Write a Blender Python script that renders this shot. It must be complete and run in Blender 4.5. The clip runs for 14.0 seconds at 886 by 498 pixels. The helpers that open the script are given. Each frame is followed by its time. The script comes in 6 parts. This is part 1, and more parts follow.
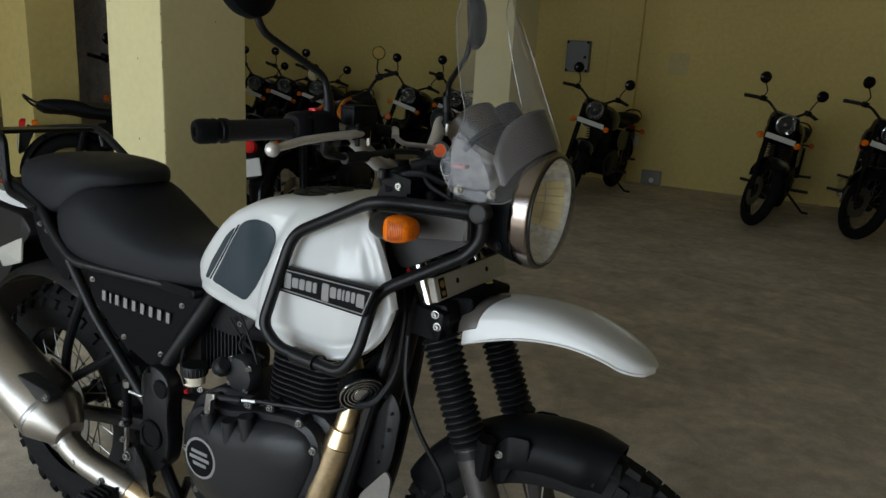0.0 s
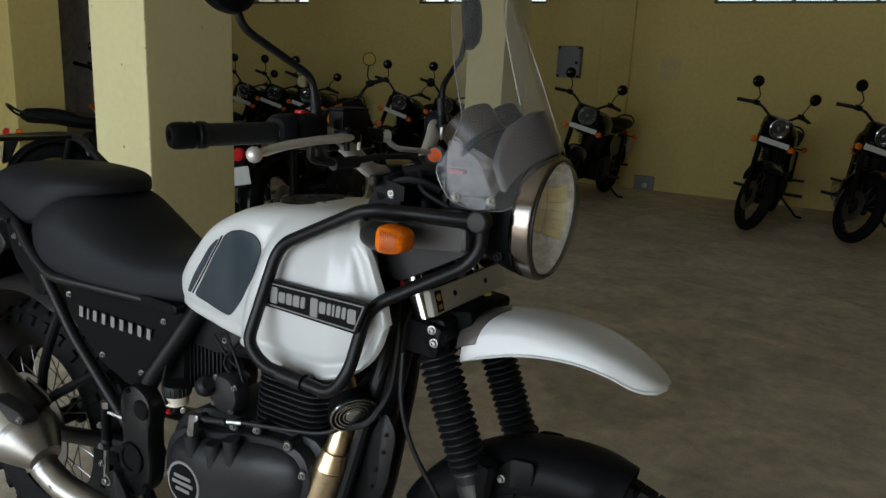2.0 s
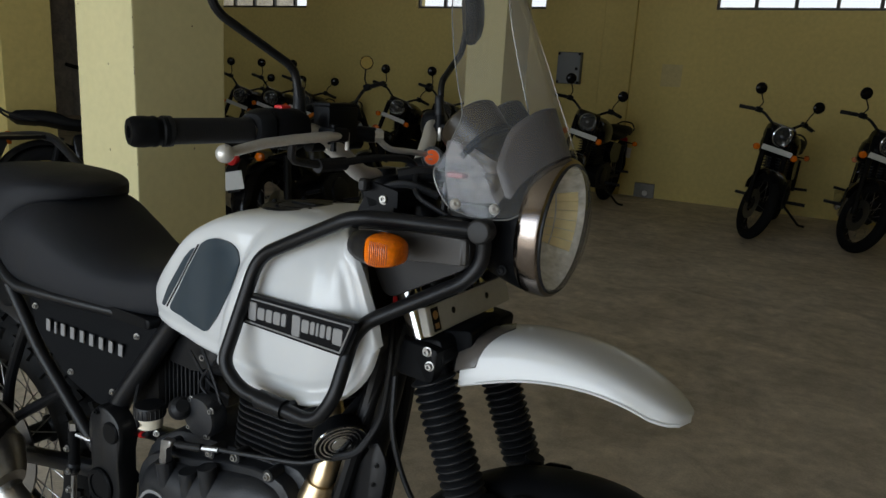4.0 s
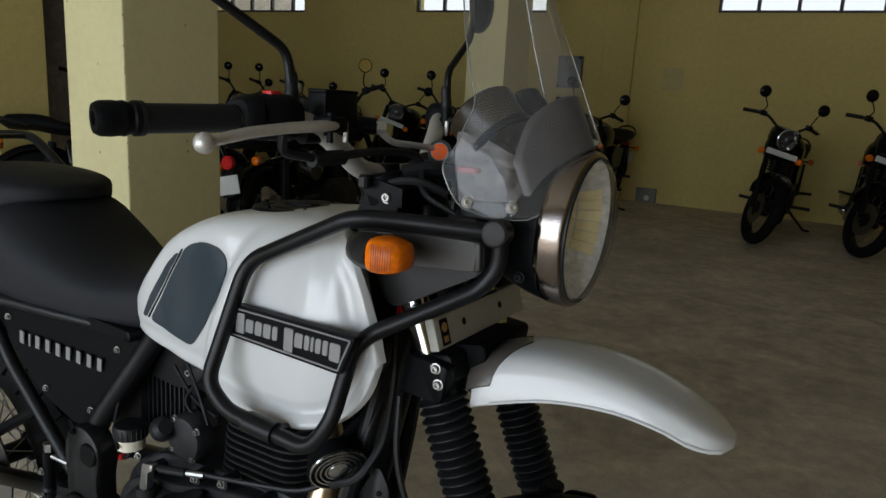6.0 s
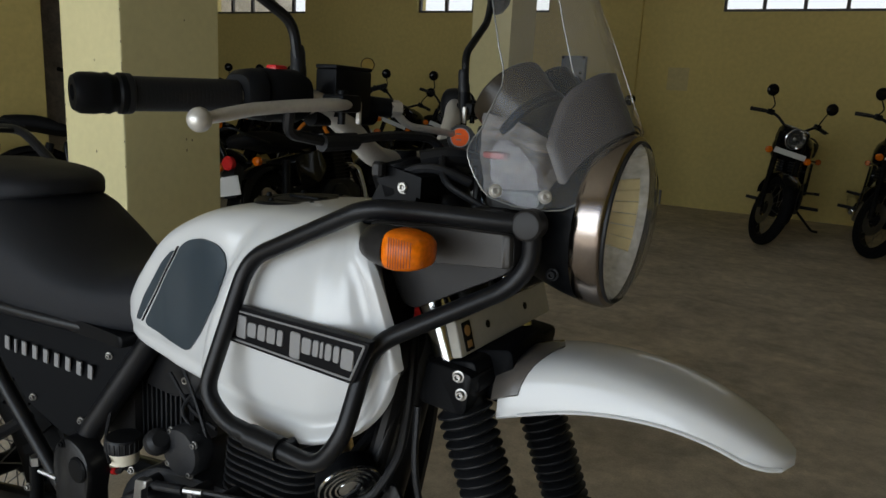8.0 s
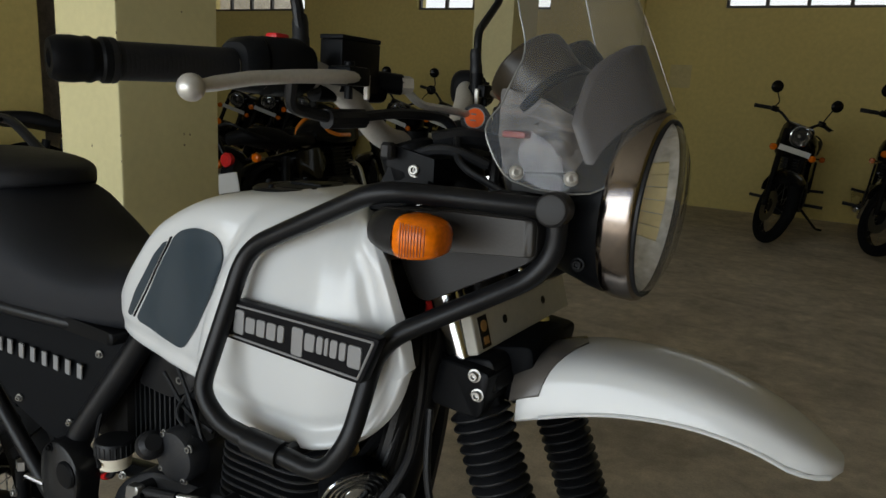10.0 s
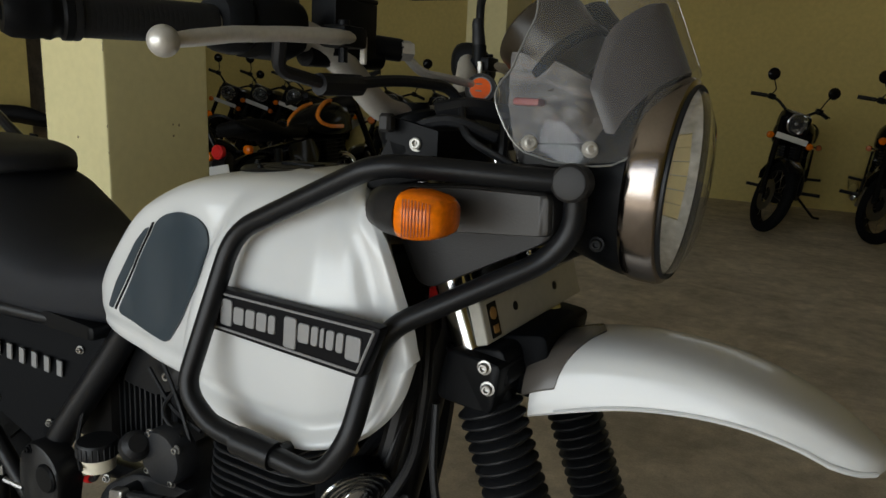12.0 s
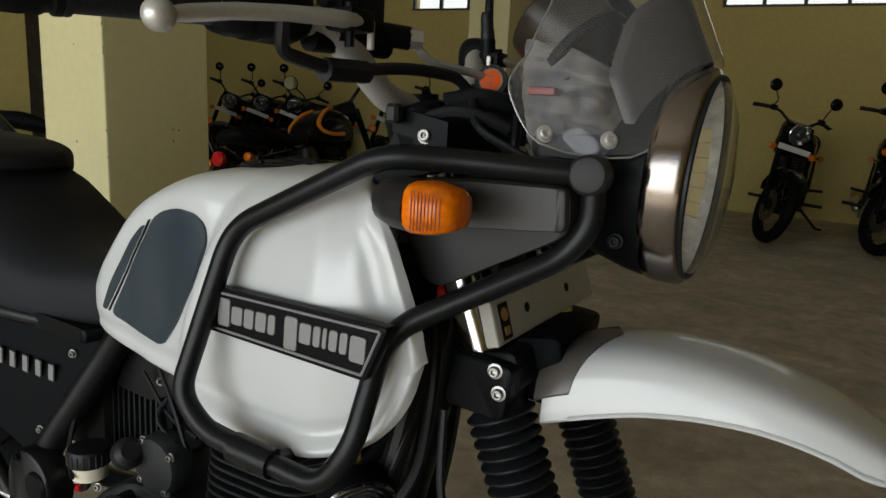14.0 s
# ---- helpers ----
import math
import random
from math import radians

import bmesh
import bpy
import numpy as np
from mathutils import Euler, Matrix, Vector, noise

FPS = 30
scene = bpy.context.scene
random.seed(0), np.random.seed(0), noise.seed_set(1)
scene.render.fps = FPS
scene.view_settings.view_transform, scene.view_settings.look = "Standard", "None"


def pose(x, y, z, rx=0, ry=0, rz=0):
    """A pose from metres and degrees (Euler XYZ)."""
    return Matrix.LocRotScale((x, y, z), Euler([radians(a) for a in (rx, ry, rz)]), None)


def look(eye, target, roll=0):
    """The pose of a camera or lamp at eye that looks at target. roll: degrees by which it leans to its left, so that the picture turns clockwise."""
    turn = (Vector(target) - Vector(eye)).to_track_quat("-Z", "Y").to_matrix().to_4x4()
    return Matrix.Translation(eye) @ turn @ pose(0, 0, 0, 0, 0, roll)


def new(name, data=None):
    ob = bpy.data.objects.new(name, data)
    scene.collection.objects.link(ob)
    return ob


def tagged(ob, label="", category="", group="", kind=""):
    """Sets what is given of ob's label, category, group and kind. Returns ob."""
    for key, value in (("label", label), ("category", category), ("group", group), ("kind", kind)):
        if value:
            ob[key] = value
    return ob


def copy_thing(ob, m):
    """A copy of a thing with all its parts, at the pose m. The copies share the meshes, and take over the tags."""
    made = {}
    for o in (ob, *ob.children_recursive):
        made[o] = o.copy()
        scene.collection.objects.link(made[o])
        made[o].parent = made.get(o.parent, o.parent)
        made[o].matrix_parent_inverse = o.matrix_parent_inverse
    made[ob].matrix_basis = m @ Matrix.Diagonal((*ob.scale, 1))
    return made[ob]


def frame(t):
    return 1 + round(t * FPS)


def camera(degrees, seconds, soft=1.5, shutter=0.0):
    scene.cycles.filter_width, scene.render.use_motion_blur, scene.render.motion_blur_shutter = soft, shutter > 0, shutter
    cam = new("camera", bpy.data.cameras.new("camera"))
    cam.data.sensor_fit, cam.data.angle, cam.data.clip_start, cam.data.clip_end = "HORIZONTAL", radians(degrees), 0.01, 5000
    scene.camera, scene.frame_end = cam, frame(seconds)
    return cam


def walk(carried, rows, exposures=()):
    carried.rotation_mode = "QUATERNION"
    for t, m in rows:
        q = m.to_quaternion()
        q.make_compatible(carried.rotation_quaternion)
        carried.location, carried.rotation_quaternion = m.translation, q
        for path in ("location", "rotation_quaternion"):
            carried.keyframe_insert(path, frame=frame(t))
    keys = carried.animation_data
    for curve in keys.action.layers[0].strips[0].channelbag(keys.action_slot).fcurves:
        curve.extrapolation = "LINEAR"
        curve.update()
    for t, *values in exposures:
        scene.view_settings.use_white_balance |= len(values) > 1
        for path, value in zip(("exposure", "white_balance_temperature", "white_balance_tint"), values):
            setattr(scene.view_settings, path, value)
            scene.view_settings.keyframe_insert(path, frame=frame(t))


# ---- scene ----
cam = camera(63.0, 14.0)
PATH = [
    (0, (0.177, 0.298, 1.29), (-0.744, 2.005, 0.804), 3.3),
    (0.5, (0.168, 0.308, 1.286), (-0.744, 2.023, 0.807), 3.3),
    (1, (0.158, 0.321, 1.284), (-0.75, 2.038, 0.81), 3.4),
    (1.5, (0.147, 0.34, 1.28), (-0.759, 2.059, 0.811), 3.2),
    (2, (0.135, 0.361, 1.277), (-0.77, 2.082, 0.811), 2.9),
    (2.5, (0.123, 0.387, 1.276), (-0.786, 2.108, 0.814), 2.9),
    (3, (0.108, 0.413, 1.271), (-0.799, 2.137, 0.819), 3.1),
    (5.5, (0.038, 0.529, 1.238), (-0.862, 2.258, 0.794), 3.4),
    (6, (0.02, 0.549, 1.231), (-0.881, 2.282, 0.799), 3.2),
    (6.5, (0.007, 0.567, 1.225), (-0.895, 2.301, 0.801), 3.0),
    (7, (-0.009, 0.583, 1.216), (-0.913, 2.315, 0.791), 3.1),
    (7.5, (-0.023, 0.598, 1.209), (-0.931, 2.327, 0.781), 3.2),
    (8, (-0.042, 0.614, 1.201), (-0.946, 2.347, 0.777), 3.0),
    (10.5, (-0.093, 0.672, 1.167), (-0.994, 2.407, 0.741), 3.0),
    (11, (-0.104, 0.685, 1.159), (-0.989, 2.425, 0.724), 3.1),
    (11.5, (-0.113, 0.699, 1.154), (-0.995, 2.439, 0.713), 2.6),
    (12, (-0.121, 0.71, 1.148), (-1.007, 2.448, 0.707), 2.5),
    (12.5, (-0.129, 0.72, 1.142), (-1.013, 2.461, 0.709), 2.5),
    (13, (-0.134, 0.726, 1.135), (-1.017, 2.47, 0.711), 2.7),
    (13.5, (-0.138, 0.731, 1.131), (-1.025, 2.474, 0.714), 2.8),
    (14, (-0.142, 0.733, 1.128), (-1.031, 2.476, 0.716), 2.8),
]
walk(cam, [(t, look(eye, target, roll)) for t, eye, target, roll in PATH],
     exposures=[(0, 0.07, 6300, 8), (3, 0.05, 6300, 9), (7, 0.0, 6350, 10), (10.5, 0.0, 6650, 9), (14, 0.02, 6800, 9)])

# ---- world, sun, lights ----
world = bpy.data.worlds.new("world")
scene.world = world
world.use_nodes = True
wn = world.node_tree.nodes
sky = wn.new("ShaderNodeTexSky")
sky.sky_type = "NISHITA"
sky.sun_disc = False
sky.sun_elevation, sky.sun_rotation = radians(48), radians(200)
world.node_tree.links.new(sky.outputs[0], wn["Background"].inputs[0])
wn["Background"].inputs[1].default_value = 0.10


def lamp(name, kind, m, energy, color, **more):
    data = bpy.data.lights.new(name, kind)
    data.energy, data.color = energy, color
    for key, value in more.items():
        if key == "angle":
            data.angle = value
        elif key == "size":
            data.shape, data.size, data.size_y = "RECTANGLE", value[0], value[1]
    ob = new(name, data)
    ob.matrix_world = m
    return ob


lamp("sun", "SUN", look((-3, -6, 8), (-1, 0, 0)), 4.5, (1, 0.96, 0.90), angle=radians(0.5))
# daylight through the wide entrance behind the camera
lamp("entrance_daylight", "AREA", look((-2.0, -2.75, 1.25), (-2.0, 4, 1.0)), 166, (0.90, 0.985, 1.06), size=(5.5, 2.1))

# ---- materials ----


def mat(name, color, rough=0.5, metal=0.0, scale=40.0, vary=0.15, bump=0.05, big=3.0, coat=0.0, spec=0.5, trans=0.0, ior=1.45, alpha=1.0, stain=None):
    """A surface with grain and larger stains, in metres of the object."""
    m = bpy.data.materials.new(name)
    m.use_nodes = True
    nt = m.node_tree
    b = nt.nodes["Principled BSDF"]
    b.inputs["Roughness"].default_value = rough
    b.inputs["Metallic"].default_value = metal
    b.inputs["Coat Weight"].default_value = coat
    b.inputs["Coat Roughness"].default_value = 0.08
    b.inputs["Specular IOR Level"].default_value = spec
    b.inputs["Transmission Weight"].default_value = trans
    b.inputs["IOR"].default_value = ior
    b.inputs["Alpha"].default_value = alpha
    co = nt.nodes.new("ShaderNodeTexCoord")
    fine = nt.nodes.new("ShaderNodeTexNoise")
    fine.inputs["Scale"].default_value = scale
    fine.inputs["Detail"].default_value = 4
    large = nt.nodes.new("ShaderNodeTexNoise")
    large.inputs["Scale"].default_value = big
    large.inputs["Detail"].default_value = 5
    for n in (fine, large):
        nt.links.new(co.outputs["Object"], n.inputs["Vector"])
    mix = nt.nodes.new("ShaderNodeMath")
    mix.operation = "ADD"
    nt.links.new(fine.outputs[0], mix.inputs[0])
    nt.links.new(large.outputs[0], mix.inputs[1])
    ramp = nt.nodes.new("ShaderNodeMapRange")
    ramp.inputs[1].default_value, ramp.inputs[2].default_value = 0.6, 1.4
    nt.links.new(mix.outputs[0], ramp.inputs[0])
    col = nt.nodes.new("ShaderNodeMix")
    col.data_type = "RGBA"
    dark = stain or [c * (1 - vary) for c in color[:3]]
    light = [min(1, c * (1 + vary * 0.6)) for c in color[:3]]
    col.inputs[6].default_value, col.inputs[7].default_value = (*dark, 1), (*light, 1)
    nt.links.new(ramp.outputs[0], col.inputs[0])
    nt.links.new(col.outputs[2], b.inputs["Base Color"])
    rr = nt.nodes.new("ShaderNodeMapRange")
    rr.inputs[3].default_value, rr.inputs[4].default_value = max(0.02, rough * 0.85), min(1, rough * 1.15 + 0.01)
    nt.links.new(large.outputs[0], rr.inputs[0])
    nt.links.new(rr.outputs[0], b.inputs["Roughness"])
    if bump:
        bn = nt.nodes.new("ShaderNodeBump")
        bn.inputs["Strength"].default_value = bump
        bn.inputs["Distance"].default_value = 0.002
        nt.links.new(fine.outputs[0], bn.inputs["Height"])
        nt.links.new(bn.outputs[0], b.inputs["Normal"])
    return m


M_WALL = mat("yellow_painted_plaster", (0.63, 0.505, 0.180), 0.75, scale=22, big=0.8, vary=0.14, bump=0.15)
M_PILLAR = mat("cream_painted_plaster", (0.655, 0.590, 0.320), 0.7, scale=30, big=2.2, vary=0.08, bump=0.10)


def concrete(name):
    """Old trowelled concrete: blotches, drag marks, fine grit and dark specks."""
    m = bpy.data.materials.new(name)
    m.use_nodes = True
    nt = m.node_tree
    b = nt.nodes["Principled BSDF"]
    b.inputs["Specular IOR Level"].default_value = 0.35
    co = nt.nodes.new("ShaderNodeTexCoord")

    def noise_at(scale, detail, stretch=(1, 1, 1), turn=0.0, distort=0.0):
        mp = nt.nodes.new("ShaderNodeMapping")
        mp.inputs["Scale"].default_value = stretch
        mp.inputs["Rotation"].default_value = (0, 0, turn)
        n = nt.nodes.new("ShaderNodeTexNoise")
        n.inputs["Scale"].default_value, n.inputs["Detail"].default_value, n.inputs["Distortion"].default_value = scale, detail, distort
        n.inputs["Roughness"].default_value = 0.62
        nt.links.new(co.outputs["Object"], mp.inputs[0])
        nt.links.new(mp.outputs[0], n.inputs["Vector"])
        return n.outputs[0]

    def blend(fac, a, lo, hi, amount):
        """Darkens or lightens a by the noise between lo and hi."""
        mr = nt.nodes.new("ShaderNodeMapRange")
        mr.inputs[1].default_value, mr.inputs[2].default_value = lo, hi
        mr.inputs[3].default_value, mr.inputs[4].default_value = 1 - amount, 1 + amount * 0.6
        nt.links.new(fac, mr.inputs[0])
        mx = nt.nodes.new("ShaderNodeMix")
        mx.data_type, mx.blend_type = "RGBA", "MULTIPLY"
        mx.inputs[0].default_value = 1
        nt.links.new(a, mx.inputs[6])
        nt.links.new(mr.outputs[0], mx.inputs[7])
        return mx.outputs[2]

    base = nt.nodes.new("ShaderNodeMix")
    base.data_type = "RGBA"
    base.inputs[6].default_value, base.inputs[7].default_value = (0.41, 0.347, 0.272, 1), (0.57, 0.518, 0.435, 1)
    nt.links.new(noise_at(0.55, 8, distort=0.8), base.inputs[0])
    c = base.outputs[2]
    c = blend(noise_at(2.2, 9, distort=1.2), c, 0.35, 0.65, 0.22)
    c = blend(noise_at(1.3, 8, (1, 1.7, 1), 0.5, 1.5), c, 0.35, 0.65, 0.13)
    c = blend(noise_at(3.1, 9, (1.6, 1, 1), -0.3, 2.0), c, 0.40, 0.62, 0.08)
    c = blend(noise_at(14, 6), c, 0.35, 0.65, 0.16)
    c = blend(noise_at(120, 3), c, 0.30, 0.70, 0.14)
    c = blend(noise_at(7.5, 2, distort=0.4), c, 0.22, 0.27, 0.35)
    nt.links.new(c, b.inputs["Base Color"])
    rr = nt.nodes.new("ShaderNodeMapRange")
    rr.inputs[3].default_value, rr.inputs[4].default_value = 0.5, 0.8
    nt.links.new(noise_at(3, 6), rr.inputs[0])
    nt.links.new(rr.outputs[0], b.inputs["Roughness"])
    bn = nt.nodes.new("ShaderNodeBump")
    bn.inputs["Strength"].default_value, bn.inputs["Distance"].default_value = 0.35, 0.004
    nt.links.new(noise_at(40, 6), bn.inputs["Height"])
    nt.links.new(bn.outputs[0], b.inputs["Normal"])
    return m


M_FLOOR = concrete("worn_concrete_floor")
M_CEIL = mat("grimy_plaster", (0.38, 0.36, 0.30), 0.8, scale=60, big=1, vary=0.1, bump=0.2)


# ---- mesh helpers ----


def put(name, bm, material, parent=None, label="", smooth=35):
    me = bpy.data.meshes.new(name)
    bmesh.ops.recalc_face_normals(bm, faces=bm.faces)
    bm.to_mesh(me)
    bm.free()
    if material:
        me.materials.append(material)
    if smooth:
        for p in me.polygons:
            p.use_smooth = True
        me.set_sharp_from_angle(angle=radians(smooth))
    ob = new(name, me)
    if parent:
        ob.parent = parent
    if label:
        ob["label"] = label
    return ob


def part(name, bm, material, parent, label="", smooth=35):
    return put(name, bm, material, parent, label, smooth)


def group_of(name, m, label, category, group="", kind=""):
    e = new(name)
    e.matrix_basis = m
    return tagged(e, label, category, group, kind)


def add_box(bm, lo, hi, bevel=0.0, seg=1, m=None):
    r = bmesh.ops.create_cube(bm, size=1)
    vs = r["verts"]
    for v in vs:
        v.co = Vector([(lo[i] + hi[i]) / 2 + v.co[i] * (hi[i] - lo[i]) for i in range(3)])
    if bevel:
        es = list({e for v in vs for e in v.link_edges})
        g = bmesh.ops.bevel(bm, geom=es, offset=bevel, segments=seg, affect="EDGES", profile=0.6)
        vs = list({v for f in g["faces"] for v in f.verts} | {v for v in vs if v.is_valid})
    if m is not None:
        vs = {v for v in vs}
        more = set()
        for v in vs:
            for f in v.link_faces:
                more.update(f.verts)
        bmesh.ops.transform(bm, matrix=m, verts=list(vs | more))
    return bm


def box(lo, hi, bevel=0.0, seg=1, m=None):
    return add_box(bmesh.new(), lo, hi, bevel, seg, m)


def wall_with_openings(x0, x1, z0, z1, y0, y1, holes):
    """A wall along x from y0 to y1 thick, with openings (xa, xb, za, zb) through it."""
    bm = bmesh.new()
    xs = sorted({x0, x1, *[h[0] for h in holes], *[h[1] for h in holes]})
    zs = sorted({z0, z1, *[h[2] for h in holes], *[h[3] for h in holes]})
    def solid(i, j):
        if not (0 <= i < len(xs) - 1 and 0 <= j < len(zs) - 1):
            return False
        cx, cz = (xs[i] + xs[i + 1]) / 2, (zs[j] + zs[j + 1]) / 2
        return not any(h[0] < cx < h[1] and h[2] < cz < h[3] for h in holes)
    def quad(*p):
        bm.faces.new([bm.verts.new(q) for q in p])
    for i in range(len(xs) - 1):
        for j in range(len(zs) - 1):
            if not solid(i, j):
                continue
            a, b, c, d = xs[i], xs[i + 1], zs[j], zs[j + 1]
            quad((a, y0, c), (b, y0, c), (b, y0, d), (a, y0, d))
            quad((a, y1, c), (a, y1, d), (b, y1, d), (b, y1, c))
            if not solid(i - 1, j): quad((a, y0, c), (a, y0, d), (a, y1, d), (a, y1, c))
            if not solid(i + 1, j): quad((b, y0, c), (b, y1, c), (b, y1, d), (b, y0, d))
            if not solid(i, j - 1): quad((a, y0, c), (a, y1, c), (b, y1, c), (b, y0, c))
            if not solid(i, j + 1): quad((a, y0, d), (b, y0, d), (b, y1, d), (a, y1, d))
    bmesh.ops.remove_doubles(bm, verts=bm.verts, dist=1e-4)
    return bm


def join_boxes(corners):
    """Several plain boxes in one mesh."""
    bm = bmesh.new()
    for p, q in corners:
        add_box(bm, p, q)
    return bm


# ---- the hall ----
WY = 9.597           # inner face of the back wall
X0, X1, Y0, HIGH = -13.0, 6.0, -2.7, 3.7
SILL = 2.245
WINDOWS = [(-9.2, -7.26, SILL, 2.85), (-5.33, -3.40, SILL, 2.85), (-1.335, 1.13, SILL, 2.85)]
HALL = "structure"
tagged(put("floor", box((X0 - 0.3, Y0 - 0.3, -0.15), (X1 + 0.3, WY + 0.3, 0)), M_FLOOR, smooth=0), "stained grey-brown worn concrete floor", "floor", kind=HALL)
tagged(put("ground", box((-60, -60, -0.4), (60, 60, -0.16)), M_FLOOR, smooth=0), "bare sunlit concrete yard outside the hall", "ground", kind=HALL)
tagged(put("ceiling", box((X0 - 0.3, Y0 - 0.3, HIGH), (X1 + 0.3, WY + 0.3, HIGH + 0.2)), M_CEIL, smooth=0), "plain white plaster ceiling", "ceiling", kind=HALL)
tagged(put("wall_north", wall_with_openings(X0, X1, 0, HIGH, WY, WY + 0.25, WINDOWS + [(-13.0, -9.75, 0, 3.1)]), M_WALL, smooth=0), "yellow painted plaster wall with high windows", "wall", kind=HALL)
tagged(put("wall_south", wall_with_openings(X0, X1, 0, HIGH, Y0 - 0.25, Y0, [(-5.3, 1.3, 0, 3.0)]), M_WALL, smooth=0), "yellow painted wall with a wide entrance", "wall", kind=HALL)
tagged(put("wall_west", join_boxes([((X0 - 0.25, Y0 - 0.25, 0), (X0, 8.6, HIGH)), ((X0 - 0.25, 8.6, 3.1), (X0, WY + 0.25, HIGH))]), M_WALL, smooth=0), "plain yellow painted plaster wall", "wall", kind=HALL)
tagged(put("wall_east", box((X1, Y0 - 0.25, 0), (X1 + 0.25, WY + 0.25, HIGH)), M_WALL, smooth=0), "plain yellow painted plaster wall", "wall", kind=HALL)
for a, b in (((-16.2, 8.4, 0), (-16.0, WY + 2.2, 3.3)), ((-16.0, 8.4, 0), (X0 - 0.25, 8.6, 3.3)), ((-9.65, WY + 0.25, 0), (-9.45, WY + 2.2, 3.3)), ((-16.2, WY + 2.2, 0), (-9.45, WY + 2.4, 3.3))):
    tagged(put("store_wall", box(a, b), M_FLOOR, smooth=0), "bare cement wall of an unlit store behind the hall", "wall", kind=HALL)
tagged(put("store_ceiling", join_boxes([((-16.2, WY + 0.25, 3.3), (-9.45, WY + 2.4, 3.45)), ((-16.2, 8.4, 3.3), (X0 - 0.25, WY + 0.25, 3.45))]), M_FLOOR, smooth=0), "bare cement ceiling of the unlit store", "ceiling", kind=HALL)
tagged(put("store_floor", join_boxes([((-16.0, WY + 0.3, -0.15), (-9.65, WY + 2.2, 0)), ((-16.0, 8.6, -0.15), (X0 - 0.3, WY + 0.3, 0))]), M_FLOOR, smooth=0), "dark concrete floor of the unlit store", "floor", kind=HALL)
for x0, y0, x1, y1 in ((-2.866, 2.57, -2.509, 3.083), (-2.87, 6.35, -2.51, 6.9), (-5.95, 3.84, -5.52, 4.26)):
    tagged(put("pillar", box((x0, y0, 0), (x1, y1, HIGH), 0.008, 2), M_PILLAR if x0 > -5 else M_WALL, smooth=0), "square cream painted plaster pillar with chipped corners", "pillar", "pillars of the hall", HALL)
M_CHIP = mat("bare_grey_plaster", (0.20, 0.155, 0.10), 0.9, scale=200, vary=0.4, bump=0.3)
for x0, y0, x1, y1 in ((-2.866, 2.57, -2.509, 3.083),):
    near = [o for o in bpy.data.objects if o.name == "pillar"][0]
    rnd = random.Random(4)
    for k in range(26):
        z = 0.75 + 1.1 * rnd.random()
        edge = rnd.choice((x0, x1, x1, x1))
        if k < 17:
            at, r = (edge + (0.001 if edge == x1 else 0.004), y0 + 0.001, z), 0.003 + 0.004 * rnd.random()
        elif k < 22:
            at, r = (x1 + 0.0005, y0 + 0.05 + 0.44 * rnd.random(), z), 0.002 + 0.003 * rnd.random()
        else:
            at, r = (x0 + 0.02 + 0.3 * rnd.random(), y0 - 0.0005, z), 0.002 + 0.003 * rnd.random()
        bm = bmesh.new()
        bmesh.ops.create_icosphere(bm, subdivisions=1, radius=r)
        for v in bm.verts:
            v.co = Vector(at) + Vector((v.co.x * (0.45 if k < 22 else 1), v.co.y * (0.45 if not 17 <= k < 22 else 1), v.co.z * 1.5)) * (0.7 + 0.6 * rnd.random())
        put("chip", bm, M_CHIP, near, smooth=0)
tagged(put("pilaster", box((-2.61, WY - 0.06, 0), (-2.22, WY - 0.002, HIGH), 0.006), M_WALL, smooth=0), "shallow yellow painted pilaster on the wall", "pilaster", kind=HALL)

# ---- shapes ----


def rounded(points, r=0.02, n=4):
    """The path with its inner corners rounded."""
    pts = [Vector(p) for p in points]
    out = [pts[0]]
    for a, b, c in zip(pts, pts[1:], pts[2:]):
        k = min(r, (a - b).length * 0.45, (c - b).length * 0.45)
        p, q = b + (a - b).normalized() * k, b + (c - b).normalized() * k
        out += [p.lerp(b, i / n).lerp(b.lerp(q, i / n), i / n) for i in range(n + 1)]
    return out + [pts[-1]]


def add_pipe(bm, points, radius, seg=10, bend=0.02, n=4, flat=1.0):
    path = rounded(points, bend, n) if bend else [Vector(p) for p in points]
    count = len(path)
    radii = radius if isinstance(radius, (list, tuple)) else None
    rings, side = [], None
    for i, p in enumerate(path):
        d = (path[min(i + 1, count - 1)] - path[max(i - 1, 0)]).normalized()
        if side is None:
            side = d.orthogonal().normalized()
        side = (side - d * side.dot(d)).normalized()
        up = d.cross(side)
        r = radii[0] + (radii[1] - radii[0]) * i / (count - 1) if radii else radius
        rings.append([bm.verts.new(p + (side * math.cos(a) + up * math.sin(a) * flat) * r) for a in (2 * math.pi * k / seg for k in range(seg))])
    for a, b in zip(rings, rings[1:]):
        for k in range(seg):
            bm.faces.new((a[k], a[(k + 1) % seg], b[(k + 1) % seg], b[k]))
    bm.faces.new(rings[0][::-1])
    bm.faces.new(rings[-1])
    return bm


def pipe(points, radius, seg=10, bend=0.02, n=4, flat=1.0):
    return add_pipe(bmesh.new(), points, radius, seg, bend, n, flat)


